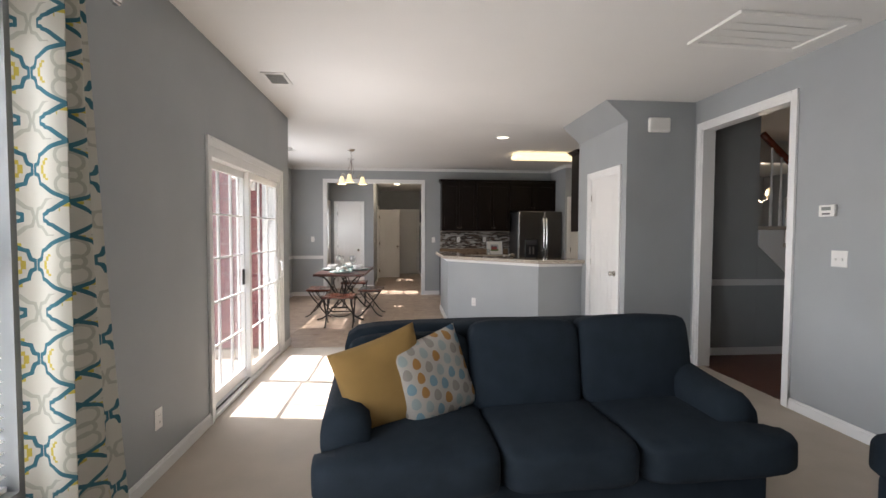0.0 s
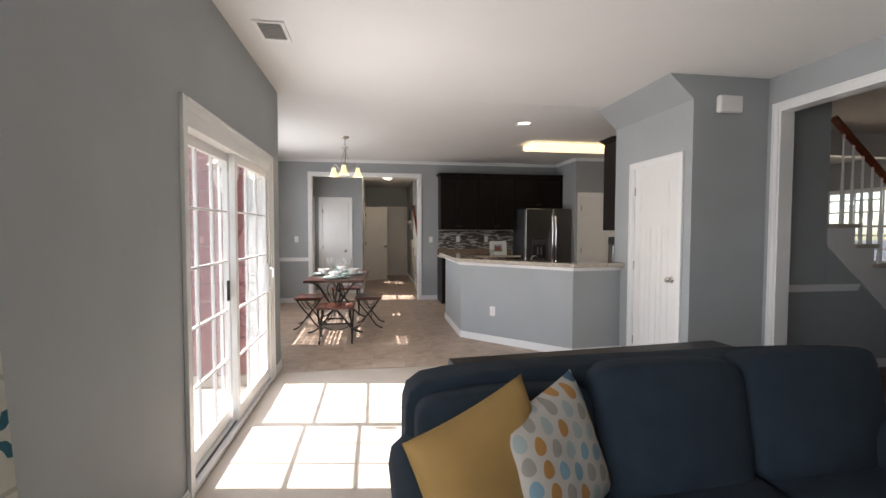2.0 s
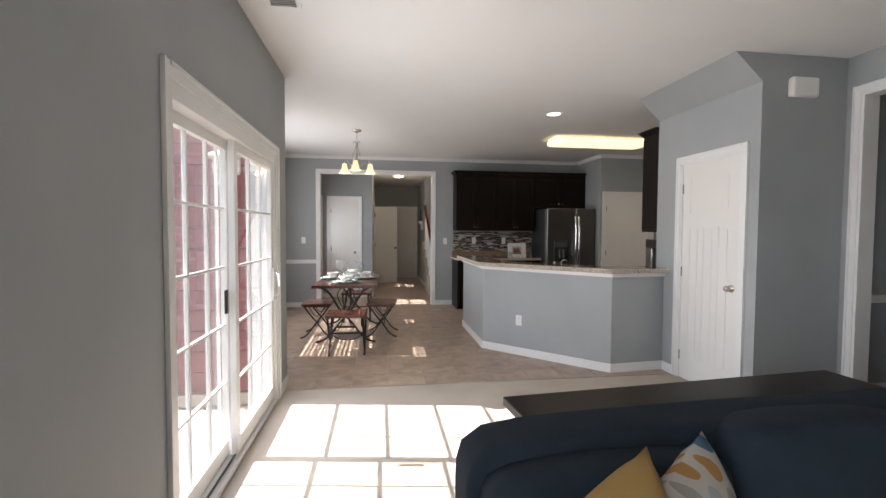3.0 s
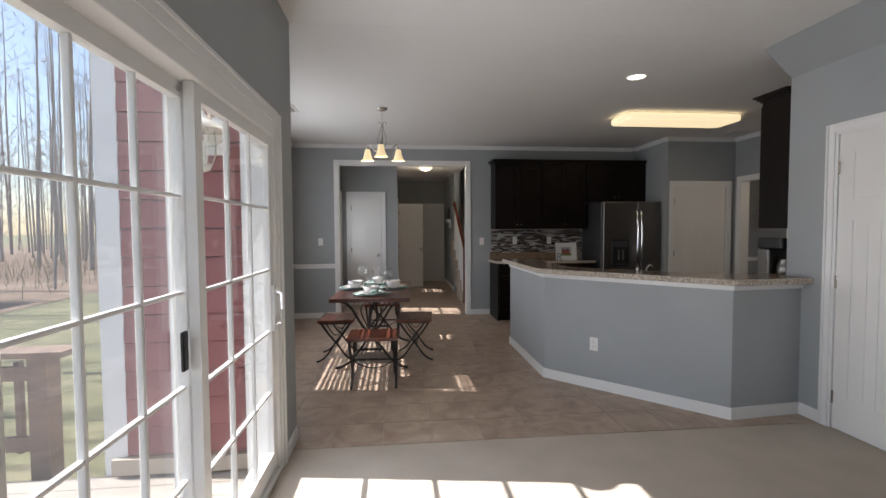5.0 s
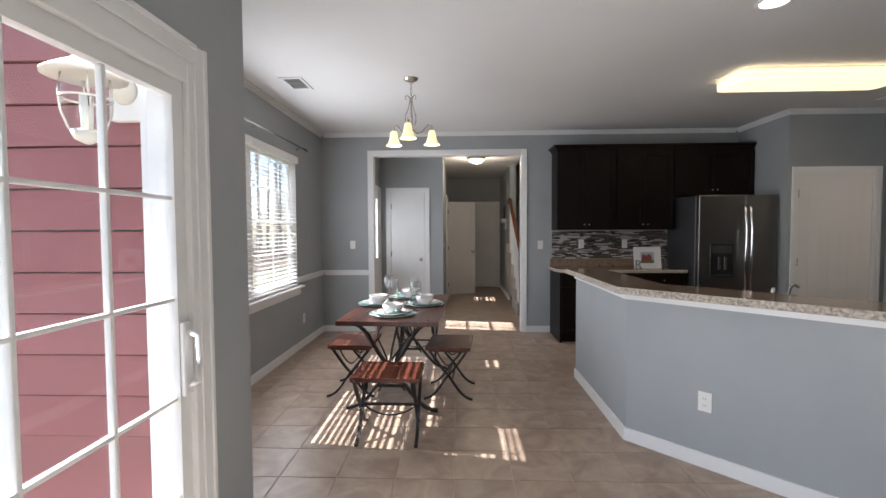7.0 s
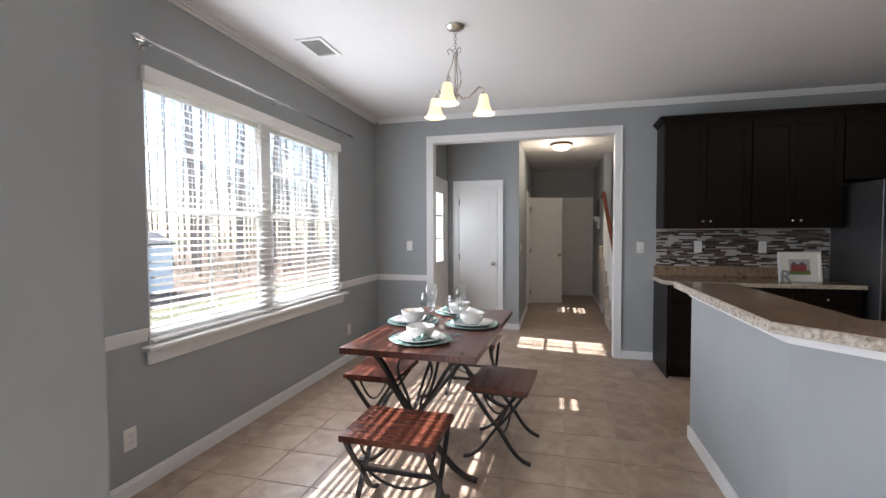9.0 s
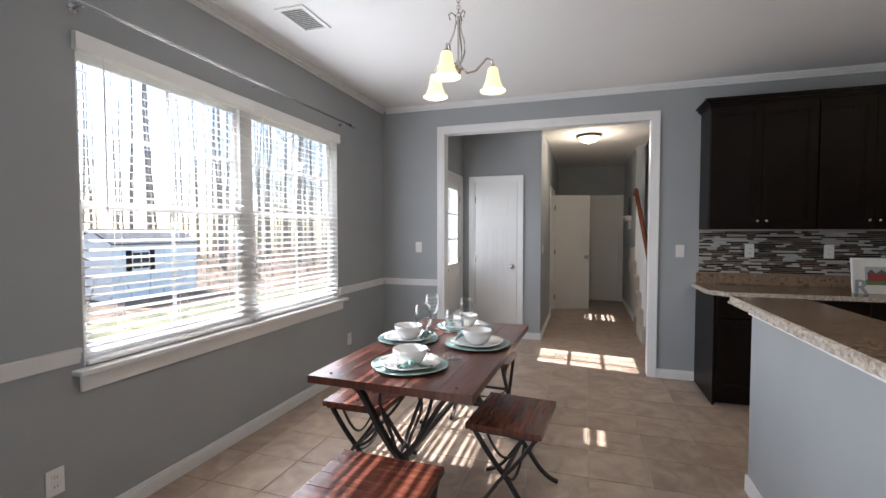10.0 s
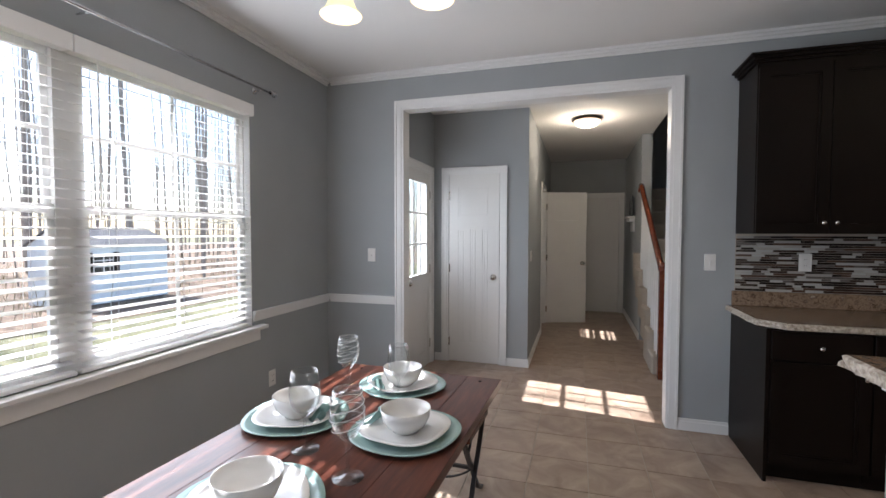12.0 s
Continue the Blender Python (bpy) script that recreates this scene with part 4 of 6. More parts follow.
for k in range(3):
    a = radians(-92 + 120 * k)
    c, s = math.cos(a), math.sin(a)
    P = lambda r, z: (r * c, r * s, z)
    arm = [P(0.012, -0.44), P(0.05, -0.475), P(0.10, -0.46), P(0.135, -0.42), P(0.165, -0.385), P(0.195, -0.395), P(0.20, -0.43)]
    part("arm", tube(arm, 0.0065), M_NICKEL, CH, smooth=True)
    c, s = math.cos(a + 1.0), math.sin(a + 1.0)
    scroll = [P(0.045, -0.19), P(0.055, -0.165), P(0.04, -0.15), P(0.018, -0.165), P(0.012, -0.20), P(0.025, -0.26), P(0.05, -0.32), P(0.055, -0.38), P(0.035, -0.42), P(0.012, -0.43)]
    part("scroll", tube(scroll, 0.0045), M_NICKEL, CH, smooth=True)
    c, s = math.cos(a), math.sin(a)
    sh = lathe([(0.022, -0.435), (0.030, -0.445), (0.034, -0.47), (0.042, -0.51), (0.056, -0.545), (0.075, -0.565), (0.072, -0.566), (0.052, -0.545), (0.038, -0.51), (0.030, -0.47), (0.020, -0.45)], 20)
    bmesh.ops.translate(sh, verts=sh.verts, vec=(0.20 * c, 0.20 * s, 0))
    part("shade", sh, M_SHADE, CH, "lit frosted glass bell shade", smooth=True)
    hd = lathe([(0.0, -0.425), (0.014, -0.425), (0.024, -0.44), (0.024, -0.448)], 14)
    bmesh.ops.translate(hd, verts=hd.verts, vec=(0.20 * c, 0.20 * s, 0))
    part("holder", hd, M_NICKEL, CH, smooth=True)
    bl = bpy.data.lights.new("bulb", "POINT")
    bl.energy, bl.color, bl.shadow_soft_size = 0.4, (1.0, 0.74, 0.45), 0.03
    lo = new("bulb_light", bl)
    lo.location = (-0.725 + 0.20 * c, 8.0 + 0.20 * s, H - 0.60)

FL = thing("ceiling_light", "long fluorescent ceiling light with a warm lit diffuser", "ceiling light", pose(2.75, 8.06, H))
bm = box(-0.71, 0.71, -0.22, 0.22, -0.095, -0.014, 0.07, 4)
part("diffuser", bm, M_TUBE, FL, "warm lit acrylic diffuser", smooth=True)
part("frame", box(-0.66, 0.66, -0.19, 0.19, -0.0135, 0.0), M_PLASTIC, FL)
area_lamp("fluorescent_light", pose(2.78, 8.06, H - 0.11), 1.4, 0.4, 0.5, (1.0, 0.88, 0.68))

CL = thing("recessed_light", "recessed round ceiling light, lit", "ceiling light", pose(1.56, 6.79, H))
part("trim_ring", lathe([(0.078, -0.001), (0.082, -0.006), (0.098, -0.004), (0.100, 0.0)], 32), M_PLASTIC, CL, smooth=True)
part("lamp", lathe([(0.0, -0.0035), (0.05, -0.0045), (0.0775, -0.002), (0.0775, -0.0005), (0.0, -0.0005)], 24), M_CAN, CL)
area_lamp("recessed_lamp_light", pose(1.56, 6.79, H - 0.012), 0.13, 0.13, 0.5, (1.0, 0.9, 0.74))

HL = thing("ceiling_light", "bronze-rimmed hall ceiling light with a lit alabaster dome", "ceiling light", pose(0.0, 11.93, HH))
part("rim", lathe([(0.0, 0.0), (0.10, 0.0), (0.15, -0.012), (0.165, -0.028), (0.150, -0.034), (0.145, -0.034)], 28), mat("bronze", (0.10, 0.06, 0.04), 0.4, metal=0.8), HL, smooth=True)
part("dome", lathe([(0.145, -0.034), (0.130, -0.065), (0.085, -0.092), (0.03, -0.102), (0.0, -0.103)], 28), M_DOME, HL, "lit alabaster glass dome", smooth=True)
part("finial", lathe([(0.0, -0.118), (0.010, -0.112), (0.012, -0.104), (0.0, -0.102)], 10), M_NICKEL, HL, smooth=True)
hp = bpy.data.lights.new("hall_lamp_light", "POINT")
hp.energy, hp.color, hp.shadow_soft_size = 4.0, (1.0, 0.84, 0.62), 0.08
new("hall_lamp_light", hp).location = (0.0, 11.93, HH - 0.22)


def ceiling_vent(m, w, l, n, label, name="ceiling_vent", lip=0.03):
    ob = thing(name, label, "vent", m)
    # grey sheet behind the slats; the duct's shade is put into its colour
    part("shade_backing", box(-w / 2 + lip, w / 2 - lip, -l / 2 + lip, l / 2 - lip, -0.003, -0.0005), mat("vent_shadow", (0.30, 0.30, 0.29), 0.8), ob)
    fr = bmesh.new()
    for a, b, c, d in ((-w / 2, w / 2, -l / 2, -l / 2 + lip), (-w / 2, w / 2, l / 2 - lip, l / 2), (-w / 2, -w / 2 + lip, -l / 2 + lip, l / 2 - lip), (w / 2 - lip, w / 2, -l / 2 + lip, l / 2 - lip)):
        bx(fr, a, b, c, d, -0.010 if n > 5 else -0.020, -0.0005)
    part("frame", fr, M_PLASTIC, ob)
    for k in range(n):
        yy = -l / 2 + lip + (l - 2 * lip) * (k + 0.5) / n
        sl = box(-w / 2 + lip, w / 2 - lip, -0.0055 if n > 5 else -0.052, 0.0055 if n > 5 else 0.052, -0.001, 0.001)
        bmesh.ops.transform(sl, matrix=pose(0, yy, -0.0065, 25 if n > 5 else 3, 0, 0), verts=sl.verts)
        part("slat", sl, M_PLASTIC, ob)
    return ob


ceiling_vent(pose(-0.985, 4.55, H), 0.20, 0.30, 12, "white metal ceiling air register", lip=0.025)
ceiling_vent(pose(-1.77, 8.07, H), 0.20, 0.32, 12, "white metal ceiling air register above the window", lip=0.025)
ceiling_vent(pose(4.18, 8.8, H), 0.30, 0.18, 8, "white metal kitchen ceiling register", lip=0.02)
ceiling_vent(pose(2.58, 3.27, H, 0, 0, 3), 0.85, 0.48, 4, "large white return air grille in the ceiling", "return_grille", lip=0.045)

# ---- curtain rods, curtain ----
def rod(name, p, q, r, wall_x, label, finials=True):
    ob = thing(name, label, "curtain rod")
    p, q = Vector(p), Vector(q)
    bm = bmesh.new()
    cyl(bm, p, q, r, n=10)
    part("rod", bm, M_CHROME, ob, smooth=True)
    d = (q - p).normalized()
    for e, s in ((p, -1), (q, 1)):
        f = lathe([(0.0, 0.07), (0.012, 0.062), (0.022, 0.045), (0.014, 0.026), (0.018, 0.018), (0.012, 0.0)], 14)
        bmesh.ops.transform(f, matrix=Matrix.Translation(e) @ (d * s).to_track_quat("Z", "Y").to_matrix().to_4x4(), verts=f.verts)
        part("finial", f, M_CHROME, ob, smooth=True)
        k = e - d * s * 0.06
        bm = bmesh.new()
        cyl(bm, (wall_x + 0.001, k.y, k.z), (k.x, k.y, k.z), 0.006, n=8)
        cyl(bm, (wall_x + 0.001, k.y, k.z), (wall_x + 0.006, k.y, k.z), 0.022, n=14)
        part("bracket", bm, M_CHROME, ob, smooth=True)
    m = (p + q) / 2
    bm = bmesh.new()
    cyl(bm, (wall_x + 0.001, m.y, m.z), (m.x, m.y, m.z - 0.001), 0.005, n=8)
    part("bracket", bm, M_CHROME, ob, smooth=True)
    return ob


rod("curtain_rod", (XD + 0.085, 6.93, 2.365), (XD + 0.085, 9.30, 2.365), 0.009, XD, "slim brushed chrome curtain rod with finials, no curtain")
rod("curtain_rod", (XL + 0.085, -0.1, 2.42), (XL + 0.085, 2.56, 2.42), 0.009, XL, "slim chrome curtain rod holding a patterned curtain")


def curtain_material():
    """Off-white cloth printed with a teal ogee trellis, grey rings and mustard zigzags; u, v in metres."""
    m = bpy.data.materials.new("trellis_print_cloth")
    m.use_nodes = True
    nt = m.node_tree
    L = nt.links.new
    b = nt.nodes["Principled BSDF"]
    b.inputs["Roughness"].default_value = 0.9
    b.inputs["Specular IOR Level"].default_value = 0.15
    uv = nt.nodes.new("ShaderNodeUVMap")
    sp = nt.nodes.new("ShaderNodeSeparateXYZ")
    L(uv.outputs[0], sp.inputs[0])

    def op(kind, a, b_=None, c=None):
        n = nt.nodes.new("ShaderNodeMath")
        n.operation = kind
        for i, v in enumerate((a, b_, c)):
            if v is None:
                continue
            if isinstance(v, (int, float)):
                n.inputs[i].default_value = v
            else:
                L(v, n.inputs[i])
        return n.outputs[0]

    U, V = sp.outputs[0], sp.outputs[1]

    per_u, per_v = 0.26, 0.338
    du = op("PINGPONG", U, per_u / 2)
    gap = op("SUBTRACT", op("MODULO", op("ADD", U, 2.7), per_u), per_u / 2)
    ph = op("FRACT", op("DIVIDE", V, per_v))

    def profile(stops, shift=0.0):
        """Half width of a chain of medallions along its length, as stops (phase, metres)."""
        rp = nt.nodes.new("ShaderNodeValToRGB")
        el = rp.color_ramp.elements
        el.remove(el[1])
        for k_, (p_, w_) in enumerate(stops):
            e = el[0] if k_ == 0 else el.new(p_)
            e.position, e.color = p_, (w_ * 5, w_ * 5, w_ * 5, 1)
        L(op("FRACT", op("ADD", ph, 1.0 + shift)), rp.inputs[0])
        return op("MULTIPLY", rp.outputs[0], 0.2)

    def line(stops, half):
        """A line of even width along the profile."""
        w_ = [profile(stops, k_ * half * 0.75 / per_v) for k_ in (-1, 0, 1)]
        lo = op("MINIMUM", op("MINIMUM", w_[0], w_[1]), w_[2])
        hi = op("MAXIMUM", op("MAXIMUM", w_[0], w_[1]), w_[2])
        k_ = half * 0.65
        return op("MULTIPLY", op("GREATER_THAN", du, op("SUBTRACT", lo, k_)), op("LESS_THAN", du, op("ADD", hi, k_)))

    def near(a, b_, width):
        return op("LESS_THAN", op("ABSOLUTE", op("SUBTRACT", a, b_)), width)

    def within(a, lo, hi):
        return op("MULTIPLY", op("GREATER_THAN", a, lo), op("LESS_THAN", a, hi))

    up = [(0.0, 0.0), (0.08, 0.034), (0.115, 0.050), (0.128, 0.068), (0.150, 0.072), (0.163, 0.089)]
    wide = [(0.388, 0.0), (0.46, 0.050), (0.53, 0.085), (0.545, 0.101), (0.60, 0.105), (0.635, 0.110), (0.65, 0.124)]
    teal = line(up + [(0.388 - p_, w_) for p_, w_ in up[:0:-1]] + wide + [(1.388 - p_, w_) for p_, w_ in wide[::-1]], 0.0078)
    grey = line([(0.0, 0.070), (0.09, 0.098), (0.105, 0.118), (0.194, 0.126), (0.283, 0.118), (0.298, 0.098), (0.388, 0.070), (0.41, 0.05)], 0.007)
    grey = op("MULTIPLY", grey, op("LESS_THAN", ph, 0.395))

    def ring_at(phase, r):
        dv = op("MULTIPLY", op("SUBTRACT", ph, phase), per_v)
        d = op("SQRT", op("ADD", op("MULTIPLY", du, du), op("MULTIPLY", dv, dv)))
        return near(d, r, 0.0055)

    ring = op("MAXIMUM", op("MAXIMUM", ring_at(0.694, 0.026), ring_at(0.54, 0.036)), ring_at(0.848, 0.036))
    step = op("SNAP", op("MULTIPLY", op("PINGPONG", op("SUBTRACT", ph, 0.694), 0.13), 0.22), 0.010)
    yel_in = op("MULTIPLY", near(du, op("SUBTRACT", 0.088, step), 0.007), within(ph, 0.58, 0.81))
    stair = op("SNAP", op("MULTIPLY", gap, 0.62), 0.017)
    yel_a = near(op("MULTIPLY", op("SUBTRACT", ph, 0.43), per_v), stair, 0.0065)
    yel_b = near(op("MULTIPLY", op("SUBTRACT", ph, 0.955), per_v), op("MULTIPLY", stair, -1.0), 0.0065)
    yellow = op("MAXIMUM", yel_in, op("MULTIPLY", op("MAXIMUM", yel_a, yel_b), op("LESS_THAN", op("ABSOLUTE", gap), 0.058)))
    col = None
    base = (0.58, 0.565, 0.50)
    for fac, c in ((grey, (0.42, 0.42, 0.36)), (ring, (0.42, 0.42, 0.36)), (yellow, (0.50, 0.40, 0.08)), (teal, (0.05, 0.155, 0.20))):
        mx = nt.nodes.new("ShaderNodeMix")
        mx.data_type = "RGBA"
        L(fac, mx.inputs[0])
        if col is None:
            mx.inputs[6].default_value = (*base, 1)
        else:
            L(col, mx.inputs[6])
        mx.inputs[7].default_value = (*c, 1)
        col = mx.outputs[2]
    L(col, b.inputs["Base Color"])
    nz = nt.nodes.new("ShaderNodeTexNoise")
    nz.inputs["Scale"].default_value = 700
    bp = nt.nodes.new("ShaderNodeBump")
    bp.inputs["Strength"].default_value, bp.inputs["Distance"].default_value = 0.25, 0.001
    L(nz.outputs[0], bp.inputs["Height"])
    L(bp.outputs[0], b.inputs["Normal"])
    tl = nt.nodes.new("ShaderNodeBsdfTranslucent")
    L(col, tl.inputs[0])
    ms = nt.nodes.new("ShaderNodeMixShader")
    ms.inputs[0].default_value = 0.30
    L(b.outputs[0], ms.inputs[1])
    L(tl.outputs[0], ms.inputs[2])
    L(ms.outputs[0], nt.nodes["Material Output"].inputs[0])
    return m


def curtain(name, label, y_top, y_bot, z0, z1):
    """A gathered panel: folds that widen towards the hem."""
    ob = thing(name, label, "curtain")
    bm = bmesh.new()
    uvl = bm.loops.layers.uv.new("UVMap")
    nu, nv = 110, 40

    def cloth_u(s):
        return float(np.interp(s, [0, 0.40, 0.50, 1.0], [0.075, 0.262, 0.40, 0.68]))

    vs, us = [], []
    for j in range(nv + 1):
        f = j / nv
        z = z0 + (z1 - z0) * f
        ya = y_bot[0] + (y_top[0] - y_bot[0]) * f
        yb = y_bot[1] + (y_top[1] - y_bot[1]) * f ** 0.8
        row = []
        for i in range(nu + 1):
            s = i / nu
            wav = 0.006 * math.sin(9 * s + 3 * f)
            if s <= 0.40:
                g = s / 0.40
                x = XL + 0.018 + 0.170 * g + 0.5 * wav
                y = ya + 0.018 * g + 0.014 * math.sin(math.pi * 2.0 * g)
            elif s <= 0.50:
                g = (s - 0.40) / 0.10
                x = XL + 0.188 - 0.085 * g + 0.006 * math.sin(math.pi * g)
                y = ya + 0.018 + 0.030 * g
            else:
                g = (s - 0.50) / 0.50
                x = XL + 0.103 + 0.02 * (1 - f) * g + (0.012 + 0.020 * f) * math.sin(math.pi * 4.0 * g) + 0.5 * wav
                y = ya + 0.048 + (yb - ya - 0.048) * (g + 0.035 * math.sin(math.pi * 4 * g + 1.2) - 0.033 * (1 - g))
            row.append(bm.verts.new((x, y, z)))
        vs.append(row)
    for j in range(nv):
        for i in range(nu):
            f = bm.faces.new((vs[j][i], vs[j][i + 1], vs[j + 1][i + 1], vs[j + 1][i]))
            for lp, (a, b) in zip(f.loops, ((i, j), (i + 1, j), (i + 1, j + 1), (i, j + 1))):
                lp[uvl].uv = (cloth_u(a / nu), (z1 - z0) * b / nv)
    part("cloth", bm, curtain_material(), ob, smooth=True)
    for k in range(7):
        yy = y_top[0] + 0.03 + (y_top[1] - y_top[0] - 0.06) * k / 6
        rg = tube([(XL + 0.085 + 0.022 * math.cos(a), yy, 2.42 + 0.022 * math.sin(a)) for a in [2 * math.pi * i / 14 for i in range(15)]], 0.002, 6)
        part("ring", rg, M_CHROME, ob, smooth=True)
    return ob


curtain("curtain", "off-white curtain printed with teal, grey and mustard trellis", (2.12, 2.36), (2.12, 2.55), 0.015, 2.40)

# ---- sofa and living room ----
def cushion(w, d, h, puff=0.03, p=5.0, cuts=9, wrinkle=0.004, seed=0):
    """A soft block centred on the origin with bulging faces and rounded edges."""
    bm = bmesh.new()
    bmesh.ops.create_cube(bm, size=2.0)
    bmesh.ops.subdivide_edges(bm, edges=bm.edges[:], cuts=cuts, use_grid_fill=True)
    for v in bm.verts:
        a, b, c = v.co
        n = (abs(a) ** p + abs(b) ** p + abs(c) ** p) ** (1 / p)
        a, b, c = a / n, b / n, c / n
        x, y, z = a * w / 2, b * d / 2, c * h / 2
        z += puff * c * (1 - a * a) * (1 - b * b)
        y += 0.5 * puff * b * (1 - a * a) * (1 - c * c)
        q = noise.noise_vector(Vector((x * 5 + seed, y * 5, z * 5)))
        v.co = Vector((x, y, z)) + q * wrinkle
    return bm


SO = thing("sofa", "navy blue linen three-seat sofa with rolled arms", "sofa", pose(0.835, 2.67, 0, 0, 0, 2.0))
# local: x across, front towards -y
part("base", box(-1.00, 1.00, -0.37, 0.42, 0.05, 0.29, 0.03, 3), M_SOFA, SO, smooth=False)
part("back_frame", cushion(2.06, 0.20, 0.72, 0.01, 10, 12), M_SOFA, SO, smooth=True).location = (0, 0.36, 0.50)
for s in (-1, 1):
    bm = bmesh.new()
    prof = [(-0.095, 0.06), (-0.10, 0.42), (-0.115, 0.50), (-0.105, 0.565), (-0.06, 0.605), (0.0, 0.615), (0.06, 0.60), (0.10, 0.56), (0.11, 0.50), (0.095, 0.42), (0.09, 0.06)]
    rings = []
    for k in range(13):
        f = k / 12
        y = -0.30 + 0.62 * f
        e = 1.0 if 0 < k < 12 else 0.93
        lift = 0.07 * f ** 1.5
        rings.append([bm.verts.new((x * e, y, 0.06 + (z - 0.06) * (e if k in (0, 12) else 1) + (lift if z > 0.4 else 0))) for x, z in prof])
    for u, v in zip(rings, rings[1:]):
        for k in range(len(prof) - 1):
            bm.faces.new((u[k], u[k + 1], v[k + 1], v[k]))
    bm.faces.new(rings[0]), bm.faces.new(rings[-1][::-1])
    bmesh.ops.recalc_face_normals(bm, faces=bm.faces)
    a = part("arm", bm, M_SOFA, SO, smooth=True)
    a.location = (-0.975 if s < 0 else 0.92, 0.03, -0.02)
for k in range(3):
    x, xb_, wb = ((-0.63, -0.67, 0.66), (0.015, -0.03, 0.63), (0.645, 0.625, 0.69))[k]
    bm = cushion((0.66, 0.63, 0.64)[k], 0.80, 0.19, 0.018, 8, 10, seed=k * 3)
    if k != 1:
        o = -1 if k == 0 else 1
        for v in bm.verts:
            if v.co.x * o > 0.1 and v.co.y < -0.24:
                v.co.x += o * 0.15 * min(1, (v.co.x * o - 0.1) / 0.2)
            elif v.co.x * o > 0.25:
                v.co.x -= o * 0.03
    part("seat_cushion", bm, M_SOFA, SO, smooth=True).location = (x, -0.06, 0.362)
    bm = cushion(wb, 0.22, 0.47, 0.02, 9, 10, seed=k * 7 + 1)
    for v in bm.verts:
        v.co.y += 0.04 * (1 - (v.co.x / 0.33) ** 2) * (-1 if v.co.y < 0 else 0.3)
    bmesh.ops.transform(bm, matrix=pose(0, 0, 0, -12, 0, (1.5, -1, 2)[k]), verts=bm.verts)
    part("back_cushion", bm, M_SOFA, SO, smooth=True).location = (xb_, 0.235, (0.57, 0.635, 0.648)[k])
for x in (-1.0, 1.0):
    for y in (-0.34, 0.36):
        bm = bmesh.new()
        cyl(bm, (x, y, 0.0), (x, y, 0.052), 0.022, 0.03, 10)
        part("leg", bm, M_DARK, SO, "dark wooden leg")


def throw_pillow(name, label, material, size, thick, m):
    ob = thing(name, label, "pillow", m)
    n = 22
    bm = bmesh.new()
    uvl = bm.loops.layers.uv.new("UVMap")
    for side in (1, -1):
        g = []
        for j in range(n + 1):
            row = []
            for i in range(n + 1):
                a, b = 2 * i / n - 1, 2 * j / n - 1
                inset = 1 - 0.055 * ((1 - a * a) if abs(b) > abs(a) else (1 - b * b))
                t = thick / 2 * ((1 - a ** 4) * (1 - b ** 4)) ** 0.55
                w_ = 0.006 * noise.noise(Vector((a * 3, b * 3, side * 2 + size * 9)))
                row.append(bm.verts.new((a * size / 2 * inset, side * (t + w_ * (1 - a * a) * (1 - b * b)), b * size / 2 * inset)))
            g.append(row)
        for j in range(n):
            for i in range(n):
                q = (g[j][i], g[j][i + 1], g[j + 1][i + 1], g[j + 1][i])
                f = bm.faces.new(q if side < 0 else q[::-1])
                for lp in f.loops:
                    lp[uvl].uv = (lp.vert.co.x + 0.5, lp.vert.co.z + 0.5)
    bmesh.ops.remove_doubles(bm, verts=bm.verts, dist=0.0015)
    part("cover", bm, material, ob, smooth=True)
    return ob


